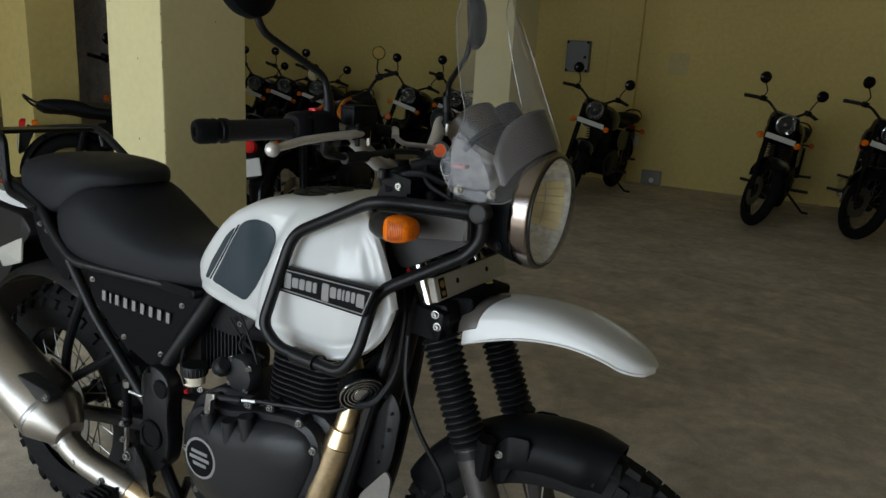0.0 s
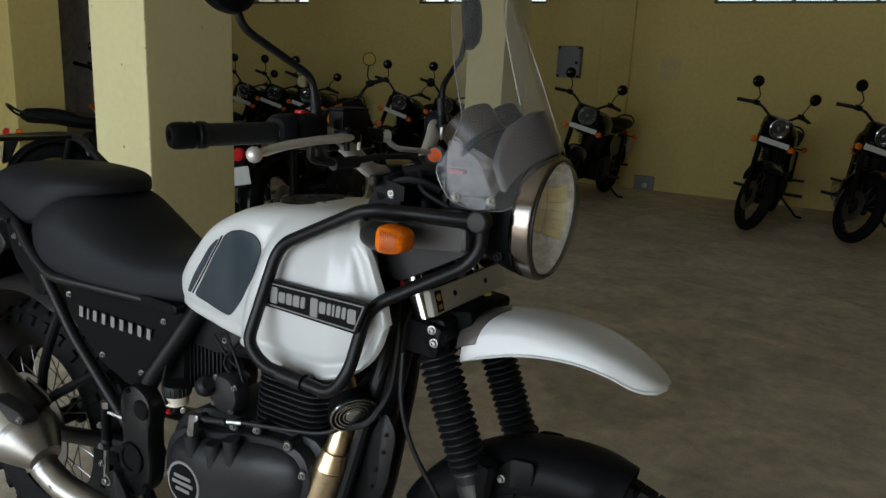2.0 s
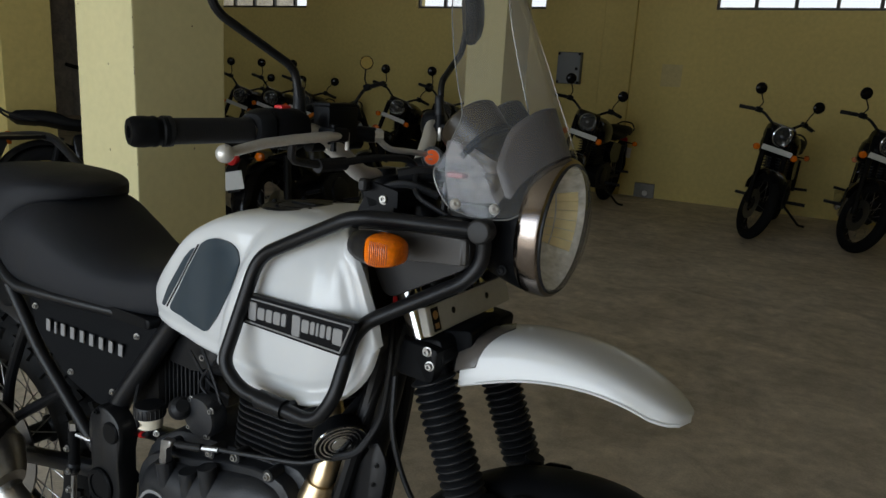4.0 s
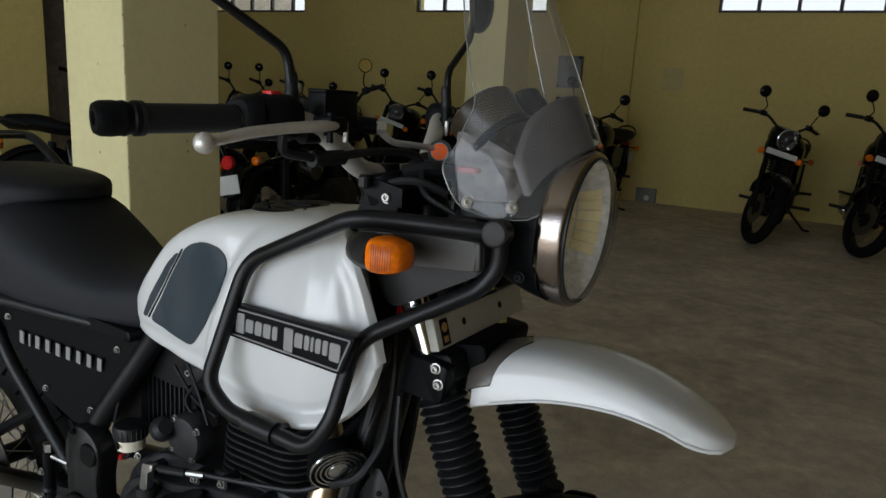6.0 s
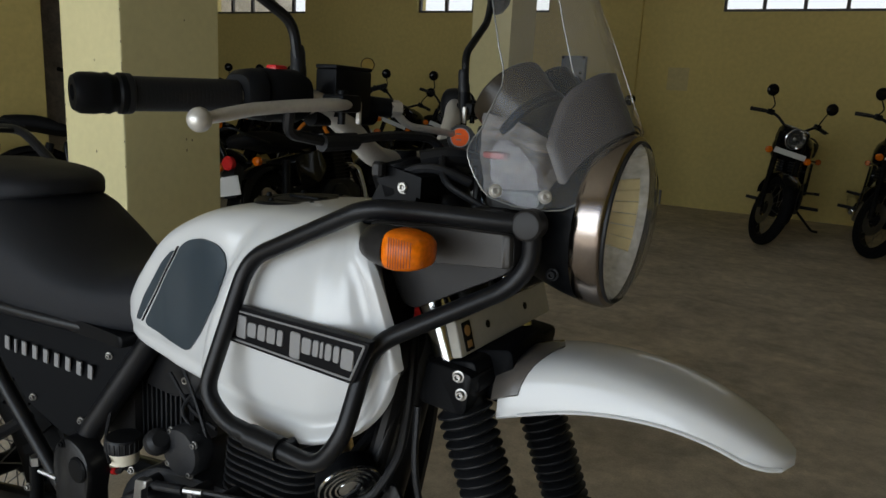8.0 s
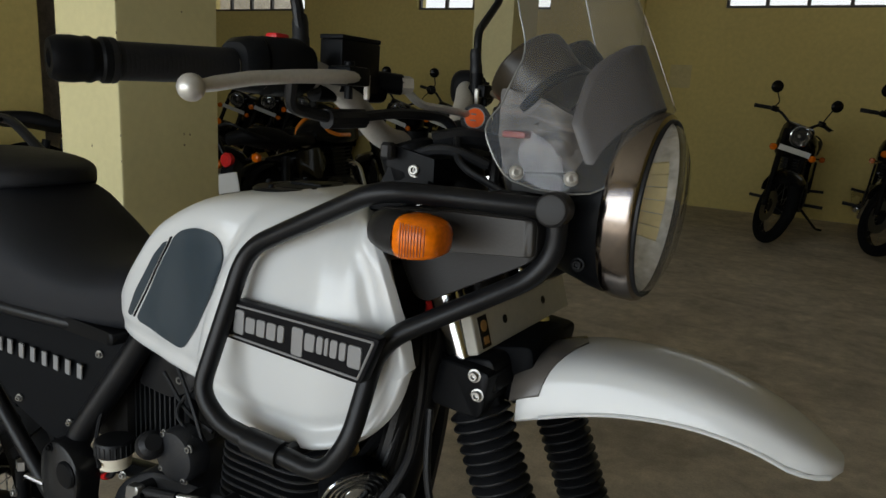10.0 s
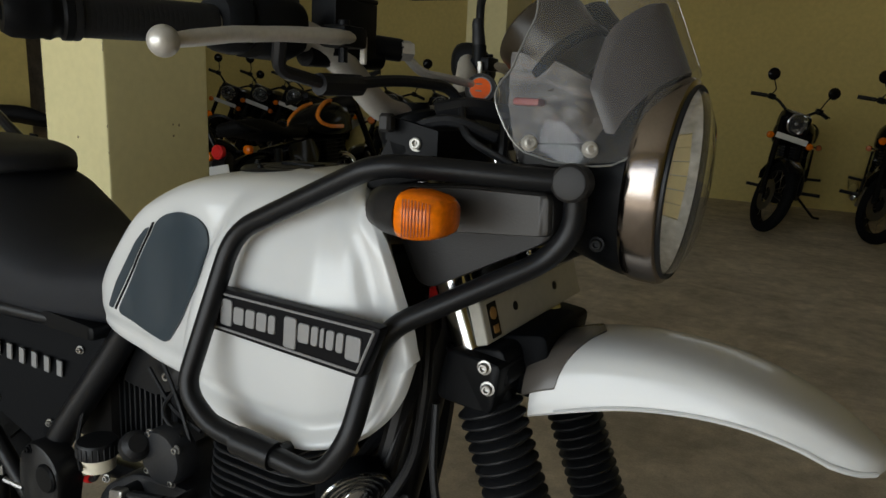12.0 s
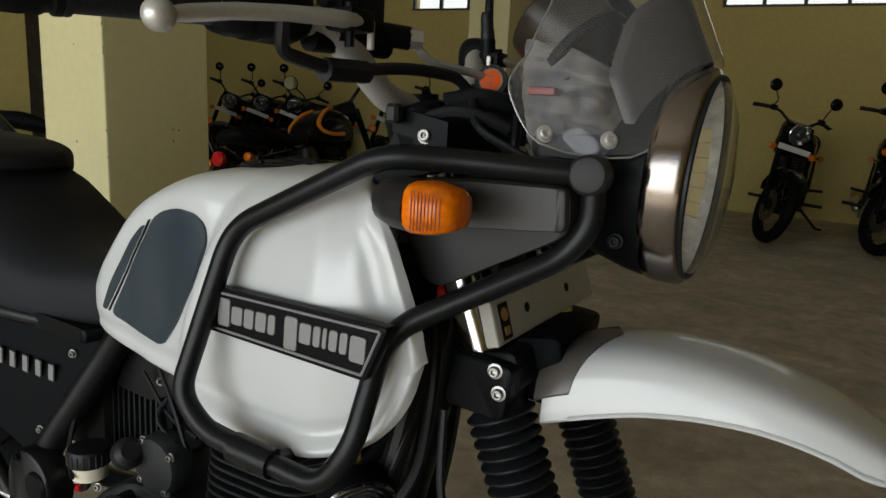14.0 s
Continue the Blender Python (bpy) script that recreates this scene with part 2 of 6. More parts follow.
def add_lathe(bm, profile, at, axis, seg=24, squash=1.0, close=True):
    """Turns (radius, height) pairs about an axis."""
    axis = Vector(axis).normalized()
    m = Matrix.Translation(at) @ axis.to_track_quat("Z", "Y").to_matrix().to_4x4()
    rings = []
    for r, h in profile:
        rings.append([bm.verts.new(m @ Vector((r * math.cos(a), r * squash * math.sin(a), h))) for a in (2 * math.pi * k / seg for k in range(seg))])
    for a, b in zip(rings, rings[1:]):
        for k in range(seg):
            bm.faces.new((a[k], a[(k + 1) % seg], b[(k + 1) % seg], b[k]))
    if close:
        bm.faces.new(rings[0][::-1])
        bm.faces.new(rings[-1])
    return bm


def lathe(profile, at, axis, seg=24, squash=1.0, close=True):
    return add_lathe(bmesh.new(), profile, at, axis, seg, squash, close)


def ring_lathe(profile, at, axis, seg=40):
    """A closed ring: the profile's ends meet."""
    bm = lathe(profile + [profile[0]], at, axis, seg, 1.0, False)
    bmesh.ops.remove_doubles(bm, verts=bm.verts, dist=1e-5)
    return bm


def smooth_loop(poly, r=0.01, n=3):
    """A closed polygon of (x, z) with rounded corners."""
    pts = [Vector((*p, 0)) for p in poly]
    out = []
    for i, b in enumerate(pts):
        a, c = pts[i - 1], pts[(i + 1) % len(pts)]
        k = min(r, (a - b).length * 0.45, (c - b).length * 0.45)
        p, q = b + (a - b).normalized() * k, b + (c - b).normalized() * k
        out += [p.lerp(b, j / n).lerp(b.lerp(q, j / n), j / n) for j in range(n + 1)]
    return [(v.x, v.y) for v in out]


def slab(poly, y_out, y_in, r=0.01, edge=0.003, lift=None):
    """A plate from a side-view outline of (x, z): outer face at y_out, with a softened outer edge. lift(x, z) bends it across."""
    bm = bmesh.new()
    loop = smooth_loop(poly, r)
    cx, cz = sum(p[0] for p in loop) / len(loop), sum(p[1] for p in loop) / len(loop)
    sign = 1 if y_in > y_out else -1
    bend = lift or (lambda x, z: 0.0)
    size = max(math.hypot(p[0] - cx, p[1] - cz) for p in loop)
    rows = []
    for k, y in ((1.0, y_in), (1.0, y_out + sign * edge), (1 - 0.35 * edge / size, y_out + sign * edge * 0.3), (1 - edge / size, y_out)):
        rows.append([bm.verts.new((cx + (x - cx) * k, y + bend(x, z), cz + (z - cz) * k)) for x, z in loop])
    for a, b in zip(rows, rows[1:]):
        for i in range(len(a)):
            j = (i + 1) % len(a)
            bm.faces.new((a[i], a[j], b[j], b[i]))
    bm.faces.new(rows[0])
    inner = rows[-1]
    if lift:
        for k in (0.8, 0.6, 0.4, 0.2):
            ring = [bm.verts.new((cx + (x - cx) * k, y_out + bend(cx + (x - cx) * k, cz + (z - cz) * k), cz + (z - cz) * k)) for x, z in loop]
            for i in range(len(ring)):
                j = (i + 1) % len(ring)
                bm.faces.new((inner[i], inner[j], ring[j], ring[i]))
            inner = ring
    bm.faces.new(inner)
    bmesh.ops.triangulate(bm, faces=[f for f in bm.faces if len(f.verts) > 4])
    return bm


def pillow(poly, y_edge, y_top, r=0.02, power=3.5, rings=9):
    """A rounded casting from a side-view outline of (x, z), flat at y_edge and domed out to y_top."""
    bm = bmesh.new()
    loop = []
    corners = smooth_loop(poly, r, 5)
    for (xa, za), (xb, zb) in zip(corners, corners[1:] + corners[:1]):
        n = max(1, int(math.hypot(xb - xa, zb - za) / 0.012))
        loop += [(xa + (xb - xa) * k / n, za + (zb - za) * k / n) for k in range(n)]
    cx, cz = sum(p[0] for p in loop) / len(loop), sum(p[1] for p in loop) / len(loop)
    lines = []
    for k in range(rings + 1):
        f = math.cos(math.pi / 2 * (k + 0.02) / (rings + 0.4))
        y = y_edge + (y_top - y_edge) * (1 - f**power) ** 0.6
        lines.append([bm.verts.new((cx + (x - cx) * f, y, cz + (z - cz) * f)) for x, z in loop])
    for a, b in zip(lines, lines[1:]):
        for i in range(len(a)):
            j = (i + 1) % len(a)
            bm.faces.new((a[i], a[j], b[j], b[i]))
    bm.faces.new(lines[0])
    bm.faces.new(lines[-1])
    bmesh.ops.triangulate(bm, faces=[f for f in bm.faces if len(f.verts) > 4])
    return bm


def loft(sections, closed=True, caps=True):
    bm = bmesh.new()
    rings = [[bm.verts.new(p) for p in s] for s in sections]
    n = len(rings[0])
    for a, b in zip(rings, rings[1:]):
        for k in range(n if closed else n - 1):
            bm.faces.new((a[k], a[(k + 1) % n], b[(k + 1) % n], b[k]))
    if caps:
        for r in (rings[0], rings[-1]):
            bm.faces.new(r)
    return bm


def curve(table, x):
    """Smooth values between the rows of a table of (x, value)."""
    xs, vs = [t[0] for t in table], [t[1] for t in table]
    if x <= xs[0]:
        return vs[0]
    if x >= xs[-1]:
        return vs[-1]
    i = max(k for k in range(len(xs) - 1) if xs[k] <= x)
    f = (x - xs[i]) / (xs[i + 1] - xs[i])
    def slope(k):
        a, b = max(k - 1, 0), min(k + 1, len(xs) - 1)
        return (vs[b] - vs[a]) / (xs[b] - xs[a])
    h = xs[i + 1] - xs[i]
    return (vs[i] * (1 + 2 * f) * (1 - f) ** 2 + h * slope(i) * f * (1 - f) ** 2 + vs[i + 1] * f * f * (3 - 2 * f) + h * slope(i + 1) * f * f * (f - 1))


def step(a, b, x):
    t = min(1, max(0, (x - a) / (b - a)))
    return t * t * (3 - 2 * t)


BOLTS = {}


def bolt(parent, at, axis=(0, -1, 0), r=0.007, material=None, name="bolt"):
    """A socket-head bolt with a washer."""
    material = material or M_STEEL
    key = (round(r, 4), material.name)
    if key not in BOLTS:
        bm = bmesh.new()
        add_lathe(bm, [(r * 1.2, -0.001), (r * 1.2, r * 0.2), (r * 0.86, r * 0.25), (r * 0.86, r * 0.8), (r * 0.72, r * 0.95), (r * 0.45, r * 0.95), (r * 0.40, r * 0.35), (r * 0.1, r * 0.3)], (0, 0, 0), (0, 0, 1), 12)
        ob = put("bolt", bm, material)
        BOLTS[key] = ob.data
        bpy.data.objects.remove(ob)
    ob = new(name, BOLTS[key])
    ob.parent = parent
    ob.matrix_basis = Matrix.Translation(at) @ Vector(axis).to_track_quat("Z", "Y").to_matrix().to_4x4()
    return ob


# ---- materials of the machines ----
M_WHITE = mat("pearl_white_paint", (0.530, 0.535, 0.530), 0.30, 0.0, scale=900, big=6, vary=0.02, bump=0.0, coat=0.40)
M_BLACKPAINT = mat("satin_black_paint", (0.0042, 0.0045, 0.0052), 0.40, spec=0.10, scale=300, big=5, vary=0.25, bump=0.04)
M_TUBE = mat("black_powder_coat", (0.0055, 0.0057, 0.0065), 0.36, spec=0.26, scale=500, big=8, vary=0.2, bump=0.08)
M_PLASTIC = mat("dark_grey_plastic", (0.016, 0.015, 0.0145), 0.42, spec=0.25, scale=600, big=6, vary=0.15, bump=0.12)
M_RUBBER = mat("black_rubber", (0.008, 0.0083, 0.0095), 0.46, spec=0.32, scale=250, big=8, vary=0.3, bump=0.15)
M_TYRE = mat("tyre_rubber", (0.014, 0.014, 0.014), 0.7, spec=0.1, scale=120, big=9, vary=0.4, bump=0.3)
M_SEAT = mat("grained_black_vinyl", (0.012, 0.0128, 0.0155), 0.55, spec=0.22, scale=700, big=5, vary=0.2, bump=0.5)
M_ENGINE = mat("matt_black_casting", (0.0115, 0.0122, 0.014), 0.42, spec=0.40, scale=260, big=7, vary=0.25, bump=0.25)
M_STEEL = mat("brushed_steel", (0.36, 0.355, 0.345), 0.36, 1.0, scale=200, big=12, vary=0.15, bump=0.05)
M_CHROME = mat("chrome", (0.52, 0.52, 0.515), 0.12, 1.0, scale=100, big=10, vary=0.06, bump=0.0)
M_EXHAUST = mat("brushed_stainless_silencer", (0.42, 0.395, 0.355), 0.38, 1.0, scale=160, big=9, vary=0.12, bump=0.06)
M_BRASS = mat("heat_tinted_steel", (0.72, 0.57, 0.36), 0.3, 1.0, scale=90, big=14, vary=0.3, bump=0.05)
M_BEZEL = mat("warm_brushed_bezel", (0.27, 0.232, 0.207), 0.17, 1.0, scale=260, big=9, vary=0.1, bump=0.04)
M_ALU = mat("cast_aluminium", (0.55, 0.53, 0.49), 0.38, 0.55, scale=220, big=9, vary=0.15, bump=0.08)
M_BAR = mat("matt_silver_bar", (0.46, 0.44, 0.40), 0.42, 0.5, scale=300, big=9, vary=0.1, bump=0.05)
M_PLATE = mat("bare_white_plate", (0.43, 0.415, 0.365), 0.42, 0.15, scale=120, big=6, vary=0.1, bump=0.05)
M_DECAL = mat("slate_grey_decal", (0.022, 0.0345, 0.045), 0.38, scale=500, big=8, vary=0.08, bump=0.02)
M_LIGHTGREY = mat("silver_print", (0.205, 0.202, 0.20), 0.45, scale=300, vary=0.05, bump=0.0)
M_BADGE = mat("black_badge", (0.005, 0.005, 0.006), 0.4, spec=0.08, scale=300, vary=0.15, bump=0.02)
M_AMBER = mat("amber_lens", (0.70, 0.150, 0.003), 0.22, spec=0.3, scale=160, vary=0.35, big=40, bump=0.08)
M_AMBERDARK = mat("deep_amber_groove", (0.24, 0.030, 0.001), 0.3, scale=160, vary=0.2, bump=0.0)
M_RED = mat("red_plastic", (0.6, 0.02, 0.02), 0.3, scale=200, vary=0.1, bump=0.0)
M_ORANGE = mat("orange_enamel", (0.78, 0.115, 0.018), 0.55, spec=0.2, scale=300, vary=0.1, bump=0.0)
M_CREAM = mat("translucent_reservoir", (0.72, 0.66, 0.52), 0.4, scale=100, vary=0.08, bump=0.0)
# yellow reflection in the clear headlamp bowl, given as a base colour
M_YELLOW = mat("yellow_reflection", (0.94, 0.79, 0.44), 0.22, 0.0, scale=60, big=45, vary=0.18, bump=0.05, coat=0.4)
M_REFLECT = mat("lamp_reflector", (0.86, 0.85, 0.80), 0.20, 0.15, scale=90, big=45, vary=0.38, bump=0.0, coat=0.6)
M_STICKER = mat("gold_brown_print", (0.30, 0.16, 0.05), 0.4, scale=300, vary=0.2, bump=0.0)


def clear(name, tint, rough=0.03, tinted=0.25):
    """Thin clear plastic: mostly seen through, with a gloss that grows towards grazing angles."""
    m = bpy.data.materials.new(name)
    m.use_nodes = True
    nt = m.node_tree
    nt.nodes.remove(nt.nodes["Principled BSDF"])
    out = nt.nodes["Material Output"]
    tr, gl, df = (nt.nodes.new(k) for k in ("ShaderNodeBsdfTransparent", "ShaderNodeBsdfGlossy", "ShaderNodeBsdfDiffuse"))
    tr.inputs[0].default_value = (*tint, 1)
    gl.inputs["Roughness"].default_value = rough
    df.inputs[0].default_value = (0.75, 0.75, 0.75, 1)
    no = nt.nodes.new("ShaderNodeTexNoise")
    no.inputs["Scale"].default_value = 14
    no.inputs["Detail"].default_value = 6
    mr = nt.nodes.new("ShaderNodeMapRange")
    mr.inputs[3].default_value, mr.inputs[4].default_value = tinted * 0.4, tinted * 1.3
    nt.links.new(no.outputs[0], mr.inputs[0])
    # diffuse veil: dust on window panes, painted reflection haze on screen and headlamp
    dust_haze = nt.nodes.new("ShaderNodeMixShader")
    nt.links.new(mr.outputs[0], dust_haze.inputs[0])
    nt.links.new(tr.outputs[0], dust_haze.inputs[1])
    nt.links.new(df.outputs[0], dust_haze.inputs[2])
    facing = nt.nodes.new("ShaderNodeLayerWeight")
    facing.inputs[0].default_value = 0.5
    pw = nt.nodes.new("ShaderNodeMath")
    pw.operation = "POWER"
    pw.inputs[1].default_value = 4.5
    nt.links.new(facing.outputs["Facing"], pw.inputs[0])
    fr = nt.nodes.new("ShaderNodeMapRange")
    fr.inputs[3].default_value, fr.inputs[4].default_value = 0.028, 0.95
    nt.links.new(pw.outputs[0], fr.inputs[0])
    mx = nt.nodes.new("ShaderNodeMixShader")
    nt.links.new(fr.outputs[0], mx.inputs[0])
    nt.links.new(dust_haze.outputs[0], mx.inputs[1])
    nt.links.new(gl.outputs[0], mx.inputs[2])
    nt.links.new(mx.outputs[0], out.inputs[0])
    return m


# last value: pale veil that stands in for reflected daylight
M_SCREEN = clear("smoky_clear_screen", (0.93, 0.922, 0.90), 0.03, 0.06)
M_GLASS = clear("headlamp_glass", (0.98, 0.98, 0.97), 0.04, 0.06)
M_POLISH = mat("polished_clear_edge", (0.20, 0.20, 0.19), 0.15, 0.3, vary=0.1, bump=0.0)
M_COWL = mat("purplish_grey_cowl", (0.040, 0.035, 0.036), 0.42, scale=70, big=9, vary=0.15, bump=0.0)
M_ROOT = mat("brownish_grey_plastic", (0.085, 0.075, 0.066), 0.28, scale=500, big=9, vary=0.12, bump=0.05)
M_RIB = mat("worn_grey_plastic", (0.034, 0.031, 0.028), 0.36, spec=0.3, scale=400, big=9, vary=0.2, bump=0.08)
M_LEG = mat("dark_grey_fork_metal", (0.075, 0.073, 0.070), 0.42, 0.7, scale=120, big=12, vary=0.2, bump=0.06)
M_PANEL = mat("dull_black_panel", (0.0040, 0.0043, 0.0050), 0.5, spec=0.04, scale=300, big=6, vary=0.2, bump=0.03)
M_MIRROR = mat("mirror_glass", (0.8, 0.8, 0.8), 0.02, 1.0, vary=0.01, bump=0.0)

# ---- the white motorcycle: x ahead, y to its left, z up, from the ground below the rear axle ----
BIKE = pose(-1.565, 1.46, 0, -1.0, 0, -3.0)
bike = group_of("motorcycle", BIKE, "white adventure motorcycle with black guards on its stand", "motorcycle")
SIDES = (-1, 1)
FORWARD = Vector((-0.0105, 0.020, -0.003))     # how the steered front sits against the frame

# fuel tank
T_LOW = [(0.567, 0.803), (0.6, 0.797), (0.62, 0.794), (0.674, 0.786), (0.774, 0.777), (0.853, 0.78), (0.93, 0.779), (1.013, 0.783), (1.06, 0.791), (1.1, 0.808), (1.125, 0.832), (1.14, 0.86), (1.148, 0.892)]
T_TOP = [(0.567, 0.818), (0.578, 0.846), (0.6, 0.882), (0.64, 0.928), (0.694, 0.98), (0.75, 1.012), (0.8, 1.03), (0.87, 1.041), (0.95, 1.048), (1.02, 1.052), (1.0501, 1.048), (1.085, 1.03), (1.1101, 1.002), (1.1299, 0.956), (1.142, 0.918), (1.148, 0.894)]
T_WIDE = [(0.567, 0.080), (0.63, 0.108), (0.70, 0.128), (0.78, 0.138), (0.86, 0.160), (0.95, 0.176), (1.04, 0.189), (1.09, 0.194), (1.148, 0.197)]

T_FRONT = [(0.78, 1.0301), (0.791, 1.06), (0.808, 1.1), (0.832, 1.125), (0.86, 1.14), (0.893, 1.149), (0.918, 1.142), (0.956, 1.1299), (1.002, 1.1101), (1.03, 1.085), (1.048, 1.0501)]


def tank_side(x, z):
    """How far out the tank's flank stands at a place of the side view."""
    lo, hi, w = curve(T_LOW, x), curve(T_TOP, x), curve(T_WIDE, x)
    f = min(1.0, max(0.0, (z - lo) / max(hi - lo, 1e-4)))
    belt = 0.38
    # the crease that divides the upper flank, ahead of which it turns inwards
    crease = 1.050 - 0.22 * max(0.0, z - 0.955) - 6.0 * max(0.0, z - 0.985) ** 2
    over = x - crease
    w -= 0.44 * 0.5 * (over + math.sqrt(over * over + 0.012**2))
    if f > belt:
        g = (f - belt) / (1 - belt)
        n = 4.2 + 1.6 * (1 - step(0.74, 0.90, x)) + 4.0 * step(1.0, 1.10, x)
        full = step(1.050, 1.085, x)
        y = w * (1 - 0.17 * g * step(0.80, 0.92, x) * (1 - 0.5 * full)) * (full + (1 - full) * (1 - g**n) ** (1 / n))
    else:
        y = w - 0.005 * ((belt - f) / belt) ** 2 * step(0.80, 0.86, x) - 0.014 * ((belt - f) / belt) ** 2 * (1 - step(0.80, 0.86, x))
    keep = max(step(0, 0.25, 1 - f), step(1.04, 1.08, x) * step(0, 0.05, 1.035 - z))
    ridge = 0.79 + (z - 0.79) * 0.42
    y -= 0.015 * (1 - step(ridge - 0.004, ridge + 0.022, x)) * keep * step(0.60, 0.70, x)
    y += 0.004 * math.exp(-(((x - ridge - 0.03) / 0.014) ** 2)) * keep
    # the raised border along the lower and front edge
    d = z - lo
    d = min(d, max(0.0, curve(T_FRONT, z) - x) * 0.85)
    front = step(0.80, 0.86, x)
    flare = max(0.0, 1 - d / 0.019)
    y += (0.35 + 0.65 * front) * (0.012 * flare**0.8 - 0.004 * math.exp(-(((d - 0.026) / 0.008) ** 2)) - 0.009 * max(0.0, 1 - d / 0.004)) * keep
    return max(y, 0.0)


def tank_shell():
    bm = bmesh.new()
    cols, rows = 190, 96
    grid = []
    for i in range(cols + 1):
        x = 0.567 + (1.148 - 0.567) * (i / cols)
        lo, hi = curve(T_LOW, x), curve(T_TOP, x)
        line = []
        for j in range(rows + 1):
            t = j / rows
            f = t / 0.62 * 0.75 if t < 0.62 else 1 - 0.25 * ((1 - t) / 0.38) ** 2.2
            z = lo + (hi - lo) * f
            line.append((x, tank_side(x, z) if j < rows else 0.0, z))
        grid.append(line)
    for s in SIDES:
        vs = [[bm.verts.new((x, s * y, z)) for x, y, z in line] for line in grid]
        for a, b in zip(vs, vs[1:]):
            for j in range(rows):
                bm.faces.new((a[j], a[j + 1], b[j + 1], b[j]))
    bmesh.ops.remove_doubles(bm, verts=bm.verts, dist=2e-4)
    for k in range(cols):
        a, b = grid[k][0], grid[k + 1][0]
        if a[0] > 1.0:
            break
        bm.faces.new([bm.verts.new(p) for p in ((a[0], -a[1], a[2]), (b[0], -b[1], b[2]), (b[0], b[1], b[2]), (a[0], a[1], a[2]))])
    bmesh.ops.remove_doubles(bm, verts=bm.verts, dist=2e-4)
    for v in bm.verts:
        if v.co.x > 1.0:
            v.co.x -= (v.co.x - 1.0) / 0.148 * 0.14 * (1 - min(1, abs(v.co.y) / 0.140))
    bmesh.ops.smooth_vert(bm, verts=[v for v in bm.verts if v.co.z > 1.0], factor=0.5, use_axis_x=True, use_axis_y=True, use_axis_z=True)
    return bm


tank = part("fuel_tank", tank_shell(), M_WHITE, bike, "pearl white sculpted fuel tank", 60)


def on_tank(poly, s, proud, material, name, parent, label="", r=0.02, rings=7):
    """A thin sheet that follows the flank inside an outline of (x, z)."""
    loop = []
    corners = smooth_loop(poly, r, 5)
    for (xa, za), (xb, zb) in zip(corners, corners[1:] + corners[:1]):
        n = max(1, int(math.hypot(xb - xa, zb - za) / 0.006))
        loop += [(xa + (xb - xa) * k / n, za + (zb - za) * k / n) for k in range(n)]
    cx, cz = sum(p[0] for p in loop) / len(loop), sum(p[1] for p in loop) / len(loop)
    bm = bmesh.new()
    lines = []
    for k in range(rings + 1):
        f = k / rings
        lines.append([bm.verts.new((cx + (x - cx) * f, s * (tank_side(cx + (x - cx) * f, cz + (z - cz) * f) + proud), cz + (z - cz) * f)) for x, z in loop])
    lines.append([bm.verts.new((x, s * (tank_side(x, z) - 0.003), z)) for x, z in loop])
    n = len(loop)
    for a, b in zip(lines, lines[1:]):
        for i in range(n):
            bm.faces.new((a[i], a[(i + 1) % n], b[(i + 1) % n], b[i]))
    bmesh.ops.remove_doubles(bm, verts=bm.verts, dist=1e-5)
    return part(name, bm, material, parent, label, 50)


